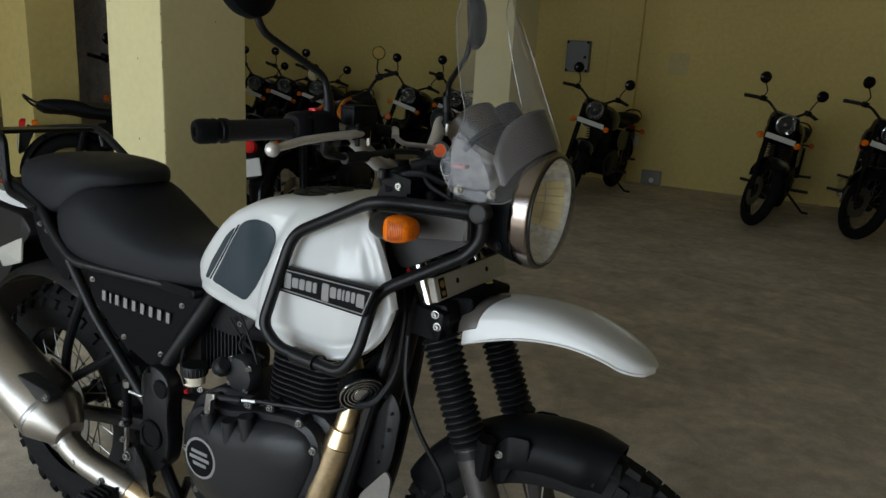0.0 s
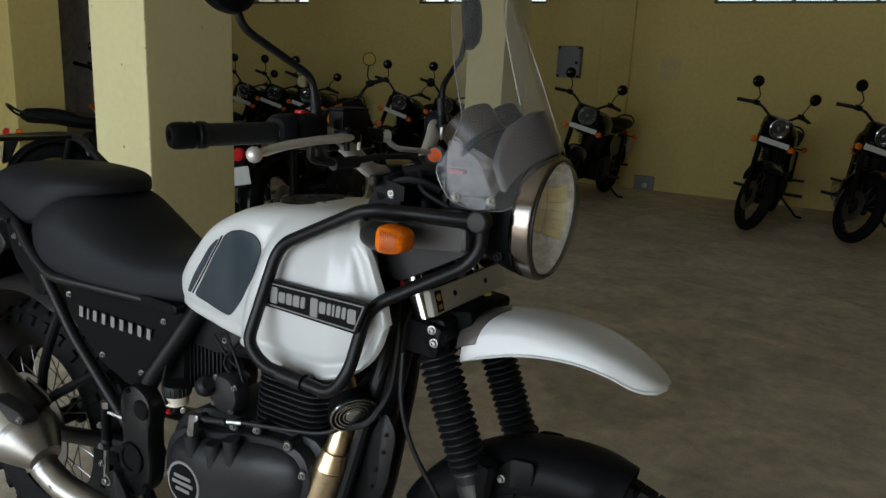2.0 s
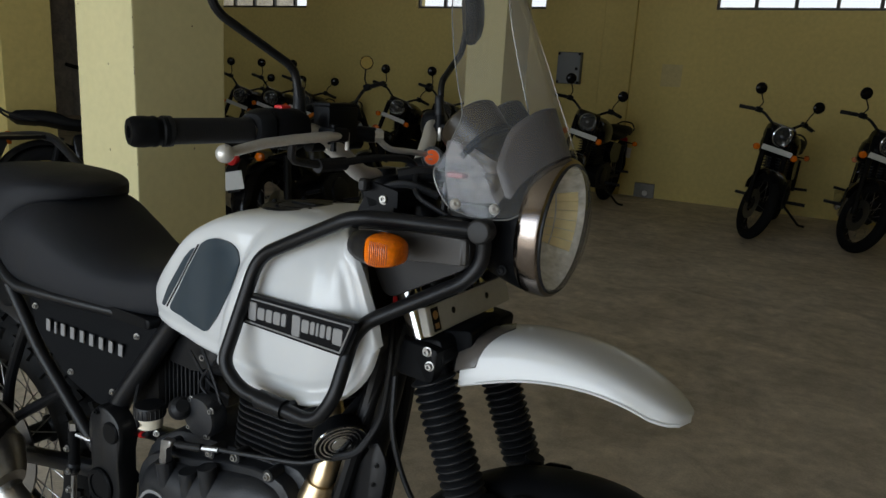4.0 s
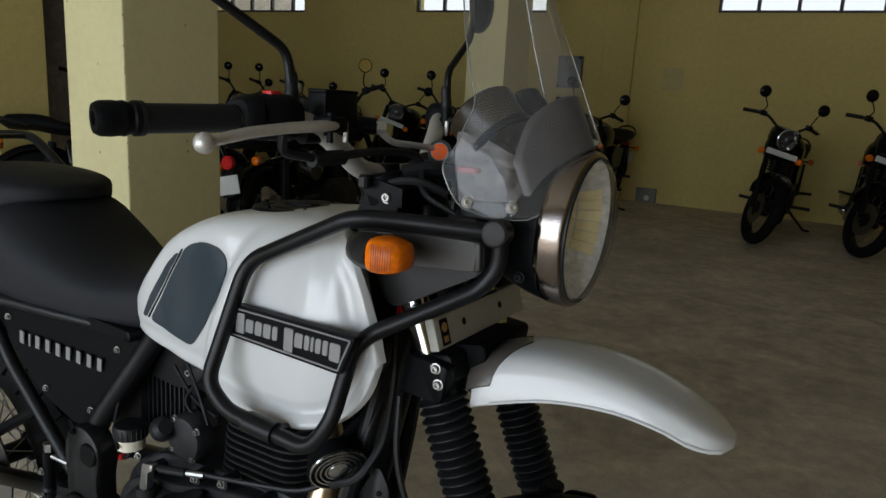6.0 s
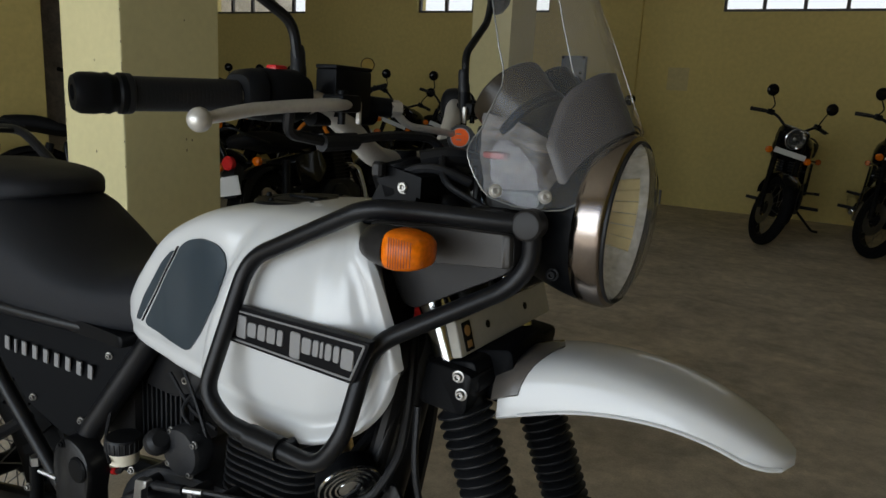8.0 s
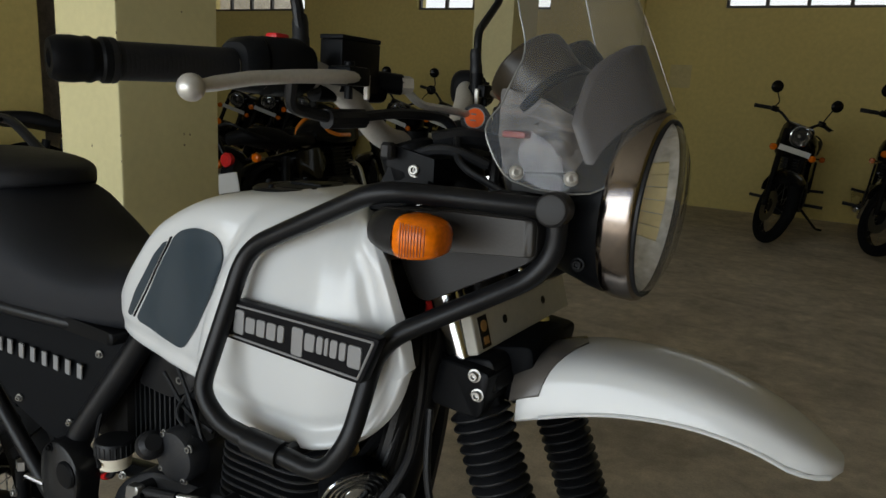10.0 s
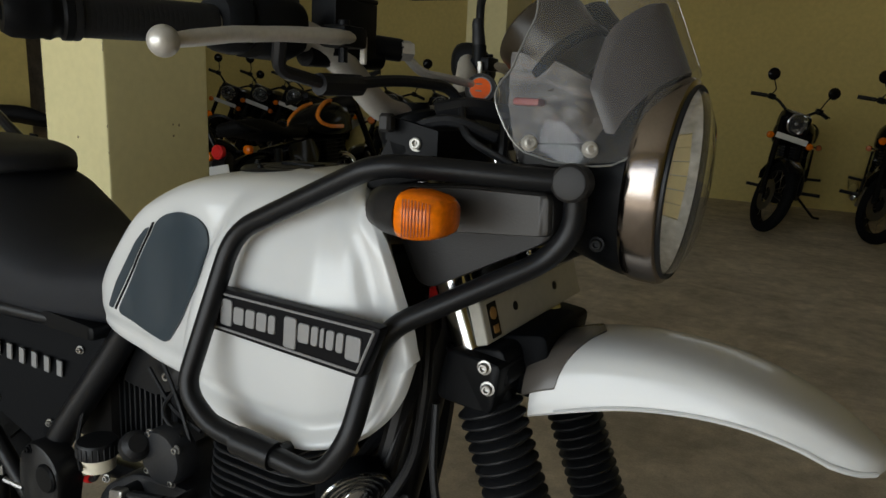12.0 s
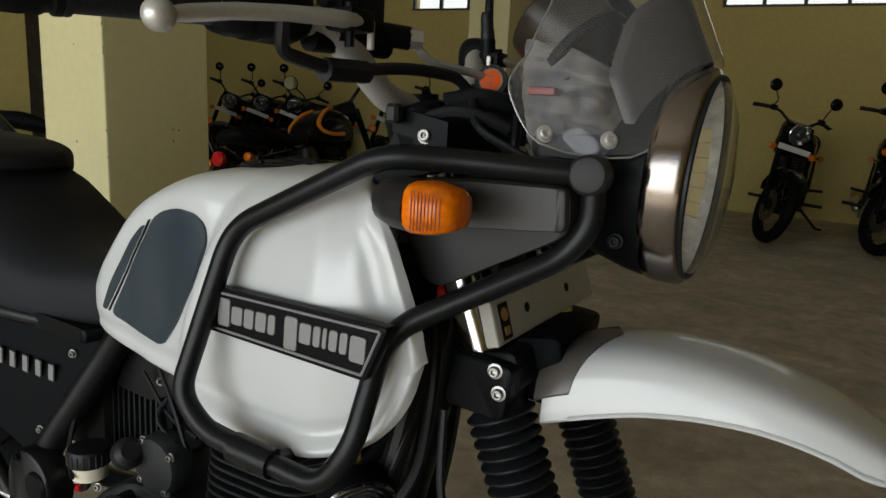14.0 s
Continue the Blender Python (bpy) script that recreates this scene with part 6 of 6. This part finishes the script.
def roadster(name, m, label, group, tank_paint, steer=31):
    """A roadster on its side stand, its bars turned to its left by steer degrees: x ahead, origin on the ground below the rear axle."""
    top = group_of(name, m, label, "motorcycle", group)
    head = Vector((1.10, 0, 0.98))
    turn = Matrix.Translation(head) @ Matrix.Rotation(radians(steer), 4, Vector((-0.25, 0, 0.66))) @ Matrix.Translation(-head)
    for ax, az, r, w in ((0.0, 0.315, 0.315, 0.115), (1.38, 0.320, 0.320, 0.095)):
        at, y = Vector((ax, 0, az)), (0, 1, 0)
        rim = part("wheel", ring_lathe([(r - 0.085, -0.025), (r - 0.065, -0.03), (r - 0.065, 0.03), (r - 0.085, 0.025)], at, y, 36), M_DARKCAST, top, "spoked wheel")
        part("tyre", ring_lathe(tyre_profile(r, w, r - 0.075), at, y, 40), M_DARKTYRE, rim, "black tyre", 50)
        part("hub", lathe([(0.02, -0.055), (0.05, -0.05), (0.05, 0.05), (0.02, 0.055)], at, y, 18), M_DARKCAST, rim)
        part("brake_disc", ring_lathe([(0.07, -0.068), (0.14, -0.068), (0.14, -0.063), (0.07, -0.063)], at, y, 30), M_STEEL, rim)
        for k in range(18):
            a = 2 * math.pi * k / 18
            s = 1 if k % 2 else -1
            part("spoke", pipe([at + Vector((0.045 * math.cos(a + 0.5), s * 0.045, 0.045 * math.sin(a + 0.5))), at + Vector(((r - 0.08) * math.cos(a), 0, (r - 0.08) * math.sin(a)))], 0.0022, 4, 0), M_STEEL, rim)
    mudguard(top, (1.38, 0.320), 0.355, 50, 165, 0.085, 0.04, M_GLOSSBLACK, "front_mudguard", "gloss black front mudguard", 16)
    mudguard(top, (0.0, 0.315), 0.365, 35, 178, 0.085, 0.05, M_GLOSSBLACK, "rear_mudguard", "gloss black rear mudguard", 16)
    f0, f1 = Vector((1.13, 0, 0.98)), Vector((1.38, 0, 0.32))
    for s in SIDES:
        leg = part("fork_leg", pipe([f0 + Vector((0, s * 0.108, 0)), f0.lerp(f1, 0.55) + Vector((0, s * 0.108, 0))], 0.026, 12, 0), M_GLOSSBLACK, top)
        part("slider", pipe([f0.lerp(f1, 0.5) + Vector((0, s * 0.108, 0)), f1 + Vector((0, s * 0.108, 0))], 0.024, 12, 0), M_GLOSSBLACK, leg)
        ind = part("indicator", pipe([(1.19, s * 0.10, 0.805), (1.195, s * 0.165, 0.805)], 0.009, 8, 0), M_DARKCAST, top, "indicator with amber lens")
        part("lens", lathe([(0.026, -0.02), (0.031, 0.0), (0.028, 0.014), (0.012, 0.022)], (1.205, s * 0.182, 0.805), (1, 0, 0), 18), M_AMBER, ind, "amber lens")
        rear = part("indicator", pipe([(-0.22, s * 0.06, 0.69), (-0.22, s * 0.145, 0.69)], 0.008, 8, 0), M_DARKCAST, top, "indicator with amber lens")
        part("lens", lathe([(0.026, -0.02), (0.030, 0.0), (0.027, 0.014), (0.012, 0.022)], (-0.235, s * 0.16, 0.69), (-1, 0, 0), 18), M_AMBER, rear, "amber lens")
        part("shock", pipe([(0.02, s * 0.12, 0.36), (0.10, s * 0.12, 0.68)], 0.028, 10, 0), M_DARKCAST, top)
        part("footpeg", pipe([(0.62, s * 0.14, 0.30), (0.60, s * 0.33, 0.305)], 0.016, 8, 0), M_RUBBER, top)
        part("footpeg", pipe([(0.22, s * 0.14, 0.40), (0.20, s * 0.28, 0.41)], 0.014, 8, 0), M_RUBBER, top)
    lamp_case = part("headlight", lathe([(0.002, -0.112), (0.03, -0.11), (0.075, -0.08), (0.095, -0.02), (0.098, 0.0), (0.092, 0.012)], (1.20, 0, 0.955), (1, 0, -0.05), 28, close=False), M_GLOSSBLACK, top, "round headlamp")
    part("reflector", lathe([(0.012, -0.055), (0.04, -0.045), (0.066, -0.020), (0.086, 0.009)], (1.20, 0, 0.955), (1, 0, -0.05), 14, close=False), M_CHROME, lamp_case, "faceted bright reflector", 0)
    part("bulb_shield", lathe([(0.014, -0.05), (0.014, -0.02), (0.006, -0.014)], (1.20, 0, 0.955), (1, 0, -0.05), 12), M_STEEL, lamp_case)
    part("rim", ring_lathe([(0.086, 0.008), (0.094, 0.006), (0.094, 0.014), (0.088, 0.018)], (1.20, 0, 0.955), (1, 0, -0.05), 24), M_CHROME, lamp_case)
    g = part("glass", lathe([(0.087, 0.010), (0.06, 0.020), (0.001, 0.026)], (1.20, 0, 0.955), (1, 0, -0.05), 24, close=False), M_GLASS, lamp_case)
    g.visible_shadow = False
    part("number_plate", box((1.225, -0.145, 0.80), (1.230, 0.145, 0.848), 0.002), M_PLATEWHITE, top, "blank white number plate")
    part("rear_plate", box((-0.365, -0.10, 0.50), (-0.360, 0.10, 0.62), 0.004), M_PLATEWHITE, top, "blank white number plate")
    part("plate_hanger", slab([(-0.36, 0.48), (-0.34, 0.64), (-0.28, 0.70), (-0.24, 0.66), (-0.31, 0.50)], -0.05, 0.05, 0.01, 0.004), M_DARKCAST, top)
    part("tail_light", lathe([(0.045, 0.0), (0.045, 0.03), (0.03, 0.042)], (-0.30, 0, 0.70), (-1, 0, 0.1), 20), M_RED, top, "round red tail lamp")
    bars = [(0.88, 0.36, 1.085), (0.98, 0.235, 1.11), (1.04, 0.18, 1.10), (1.08, 0.08, 1.03), (1.08, 0, 1.03)]
    hb = part("handlebar", pipe([(x, -y, z) for x, y, z in bars] + [(x, y, z) for x, y, z in bars[-2::-1]], 0.0125, 8, 0.04), M_DARKCAST, top, "wide black handlebar")
    for s in SIDES:
        part("grip", pipe([(0.875, s * 0.365, 1.085), (0.96, s * 0.26, 1.105)], 0.018, 10, 0), M_RUBBER, hb)
        part("switch_housing", box((0.965, s * 0.225 - 0.03, 1.085), (1.01, s * 0.225 + 0.03, 1.135), 0.008), M_DARKCAST, hb)
        part("lever", pipe([(1.01, s * 0.21, 1.10), (0.97, s * 0.35, 1.09)], 0.006, 6, 0), M_DARKCAST, hb)
        mir = part("mirror", pipe([(0.985, s * 0.23, 1.13), (1.02, s * 0.225, 1.18), (0.98, s * 0.265, 1.255), (0.98, s * 0.275, 1.275)], 0.006, 6, 0.02), M_DARKCAST, hb, "round mirror on a bent stalk")
        part("mirror_head", lathe([(0.052, -0.008), (0.055, 0.0), (0.050, 0.012), (0.03, 0.022)], (0.98, s * 0.285, 1.295), (1, 0, 0.05), 20), M_GLOSSBLACK, mir)
        part("mirror_glass", lathe([(0.048, -0.0095), (0.048, -0.0085), (0.02, -0.0085)], (0.98, s * 0.285, 1.295), (1, 0, 0.05), 20), M_MIRROR, mir)
    part("fuel_tank", cushion(fine([(0.50, 0.06, 0.80, 0.86), (0.54, 0.11, 0.77, 0.90), (0.66, 0.16, 0.74, 0.96), (0.82, 0.175, 0.73, 1.0), (0.96, 0.16, 0.75, 0.99), (1.03, 0.11, 0.79, 0.96), (1.05, 0.05, 0.83, 0.92)], 14), 18, 2.5), tank_paint, top, "rounded fuel tank", 60)
    part("seat", cushion(fine([(-0.22, 0.08, 0.83, 0.86), (-0.18, 0.12, 0.80, 0.885), (0.0, 0.14, 0.79, 0.89), (0.10, 0.145, 0.77, 0.87), (0.18, 0.15, 0.76, 0.83), (0.36, 0.145, 0.75, 0.82), (0.50, 0.09, 0.76, 0.85), (0.54, 0.06, 0.78, 0.84)], 16), 16, 3.5), M_DARKSEAT, top, "black seat", 60)
    part("grab_rail", pipe([(-0.05, -0.13, 0.80), (-0.24, -0.12, 0.86), (-0.30, -0.06, 0.92), (-0.30, 0.06, 0.92), (-0.24, 0.12, 0.86), (-0.05, 0.13, 0.80)], 0.009, 8, 0.05), M_TUBE, top)
    part("side_cover", slab([(0.20, 0.50), (0.18, 0.70), (0.48, 0.74), (0.55, 0.62), (0.44, 0.50)], -0.135, 0.135, 0.04, 0.012), M_GLOSSBLACK, top)
    eng = part("engine", slab([(0.45, 0.28), (0.42, 0.45), (0.55, 0.52), (0.80, 0.50), (0.92, 0.42), (0.86, 0.26), (0.60, 0.22)], -0.15, 0.15, 0.04, 0.02), M_DARKCAST, top, "dark air-cooled engine")
    for k in range(9):
        part("fin", box((0.66, -0.11, 0.50 + 0.027 * k), (0.90, 0.11, 0.509 + 0.027 * k), 0.003), M_DARKCAST, eng)
    part("barrel", box((0.70, -0.075, 0.48), (0.86, 0.075, 0.76), 0.01), M_DARKCAST, eng)
    part("round_cover", lathe([(0.11, 0), (0.105, 0.02), (0.06, 0.028)], (0.62, -0.148, 0.37), (0, -1, 0), 28), M_DARKCAST, eng)
    part("round_cover", lathe([(0.10, 0), (0.095, 0.02), (0.06, 0.028)], (0.70, 0.148, 0.37), (0, 1, 0), 28), M_DARKCAST, eng)
    part("downtube", pipe([(1.09, 0, 0.93), (0.98, 0, 0.55), (0.90, 0, 0.26)], 0.022, 10, 0.03), M_GLOSSBLACK, top)
    ex = part("exhaust_pipe", pipe([(0.88, -0.05, 0.62), (0.99, -0.10, 0.58), (0.96, -0.15, 0.36), (0.80, -0.17, 0.22), (0.35, -0.18, 0.24)], 0.021, 12, 0.08), M_CHROME, top)
    part("silencer", lathe([(0.03, 0), (0.045, 0.05), (0.05, 0.10), (0.05, 0.62), (0.03, 0.66)], (0.38, -0.19, 0.24), (-1, -0.03, 0.13), 20), M_CHROME, ex, "chromed silencer")
    part("casquette", slab([(1.03, 0.90), (1.17, 0.88), (1.19, 1.02), (1.10, 1.06), (1.03, 1.02)], -0.115, 0.115, 0.03, 0.02), M_GLOSSBLACK, top)
    part("swing_arm", pipe([(0.42, -0.09, 0.34), (0.0, -0.10, 0.315)], 0.02, 8, 0), M_DARKCAST, top)
    part("swing_arm", pipe([(0.42, 0.09, 0.34), (0.0, 0.10, 0.315)], 0.02, 8, 0), M_DARKCAST, top)
    part("side_stand", pipe([(0.55, 0.13, 0.26), (0.46, 0.31, 0.075), (0.42, 0.36, 0.07)], 0.012, 8, 0.02), M_TUBE, top, "lowered side stand")
    for ob in top.children:
        if ob.name.split(".")[0] in ("front_mudguard", "fork_leg", "headlight", "number_plate", "handlebar", "casquette"):
            ob.matrix_basis = turn
        elif ob.name.split(".")[0] in ("wheel", "indicator") and ob.data.vertices[0].co.x > 0.9:
            ob.matrix_basis = turn
    return top


def stand_at(x, y, heading, lean=10.5):
    """The pose of a roadster whose front tyre meets the floor at x, y."""
    h = radians(heading)
    return pose(x - 1.38 * math.cos(h), y - 1.38 * math.sin(h), 0.008, -lean, 0, heading)


WALL_GROUP, BACK_GROUP, TAIL_GROUP = "black roadsters along the wall", "black roadsters at the back of the hall", "motorcycles with their tails to the aisle"
first = roadster("motorcycle", stand_at(-0.475, 7.60, -94, 5.5), "gloss black roadster motorcycle parked against the wall", WALL_GROUP, M_GLOSSBLACK)
for x, y, h in ((-2.285, 7.52, -93), (0.375, 7.63, -91)):
    copy_thing(first, stand_at(x, y, h, 6))
for x, y, h in ((-7.28, 7.78, -86), (-6.74, 7.78, -87), (-6.15, 7.72, -85), (-4.78, 7.78, -86), (-4.16, 7.80, -88)):
    tagged(copy_thing(first, stand_at(x, y, h)), "black roadster motorcycle facing out from the back wall", group=BACK_GROUP)
orange = roadster("motorcycle", pose(-3.22, 4.32, 0.008, -12, 0, 92), "black and orange roadster motorcycle seen from its tail", TAIL_GROUP, M_GLOSSBLACK)
M_ORANGEPAINT = mat("orange_paint", (0.75, 0.22, 0.02), 0.25, vary=0.1, bump=0.0, coat=0.4)
for k in (-1, 1):
    flash = [(0.84, k * 0.085, 1.004), (0.74, k * 0.10, 0.985), (0.64, k * 0.115, 0.935), (0.585, k * 0.125, 0.885), (0.60, k * 0.140, 0.835), (0.68, k * 0.158, 0.805), (0.82, k * 0.172, 0.80)]
    part("tank_flash", pipe(flash, 0.016, 8, 0.04, flat=0.8), M_ORANGEPAINT, orange, "orange flash on the tank")
for x, y, h in ((-5.00, 3.80, 58), (-6.55, 5.60, -50), (-7.10, 6.10, -48)):
    tagged(copy_thing(first, pose(x, y, 0.008, -12, 0, h)), "black roadster motorcycle parked tail out beside a pillar", group=TAIL_GROUP)

# ---- fittings on the wall ----
panel_box = tagged(put("switch_board", box((-3.155, WY - 0.09, 1.33), (-2.85, WY - 0.002, 1.72), 0.006), mat("grey_enamelled_steel", (0.16, 0.17, 0.18), 0.45, 0.2, scale=120, vary=0.1, bump=0.05)), "grey steel switch board on the wall", "switch board")
for x, z in ((-3.135, 1.70), (-2.87, 1.70), (-3.135, 1.35), (-2.87, 1.35)):
    part("corner_cap", box((x - 0.016, WY - 0.096, z - 0.016), (x + 0.016, WY - 0.088, z + 0.016), 0.003), M_BLACKPAINT, panel_box)
part("latch", box((-2.915, WY - 0.10, 1.50), (-2.88, WY - 0.088, 1.535), 0.003), M_BLACKPAINT, panel_box)
duct = tagged(put("floor_vent", box((-2.02, WY - 0.035, 0.0), (-1.775, WY - 0.002, 0.175), 0.004), mat("dull_tin", (0.20, 0.19, 0.17), 0.5, 0.4, scale=60, vary=0.3, bump=0.1)), "dull tin plate leaning at the foot of the wall", "metal plate")
# metal boss, its glint painted as plain white
part("bright_boss", lathe([(0.034, 0.0), (0.03, 0.008), (0.012, 0.013)], (-1.885, WY - 0.036, 0.055), (0, -1, 0), 18), M_PLATEWHITE, duct, "round boss whitened for its glint")
tagged(put("wall_notice", box((-1.86, WY - 0.004, 1.36), (-1.62, WY - 0.0015, 1.62)), mat("faded_paper", (0.56, 0.465, 0.225), 0.8, scale=30, big=9, vary=0.15, bump=0.1), smooth=0), "faded blank paper notice stuck to the wall", "notice")

# ---- windows ----
M_FRAME = mat("dark_window_frame", (0.05, 0.045, 0.04), 0.5, vary=0.2)
M_PANE = clear("dusty_window_pane", (0.95, 0.96, 0.96), 0.05, 0.05)
for n, (a, b, lo, hi) in enumerate(WINDOWS):
    win = tagged(put(f"window_{n + 1}", wall_with_openings(a + 0.002, b - 0.002, lo + 0.002, hi - 0.002, WY + 0.06, WY + 0.11, [(a + 0.03 + k * 0.411 if k else a + 0.03, min(a + (k + 1) * 0.411 - 0.008, b - 0.03), lo + 0.035, hi - 0.03) for k in range(int((b - a) / 0.411) + 1) if a + k * 0.411 + 0.06 < b]), M_FRAME, smooth=0), "dark framed strip window with dusty panes", "window", kind=HALL)
    for k in range(int((b - a) / 0.411) + 1):
        xa, xb = a + k * 0.411 + 0.03, min(a + (k + 1) * 0.411 - 0.008, b - 0.03)
        if xb - xa < 0.05:
            continue
        for j in range(5):
            z = lo + 0.04 + 0.108 * j
            pane = part("pane", box((xa, WY + 0.08, z), (xb, WY + 0.084, z + 0.104), m=None), M_PANE, win, smooth=0)
            pane.visible_shadow = False
glow = bpy.data.materials.new("hazy_daylight")
glow.use_nodes = True
glow.node_tree.nodes.remove(glow.node_tree.nodes["Principled BSDF"])
em = glow.node_tree.nodes.new("ShaderNodeEmission")
em.inputs[0].default_value = (0.93, 0.97, 1.0, 1)
em.inputs[1].default_value = 1.25
glow.node_tree.links.new(em.outputs[0], glow.node_tree.nodes["Material Output"].inputs[0])
tagged(put("backdrop", box((-16, WY + 2.5, 0.5), (9, WY + 2.55, 8)), glow, smooth=0), "hazy bright daylight outside the windows", "backdrop", kind=HALL)
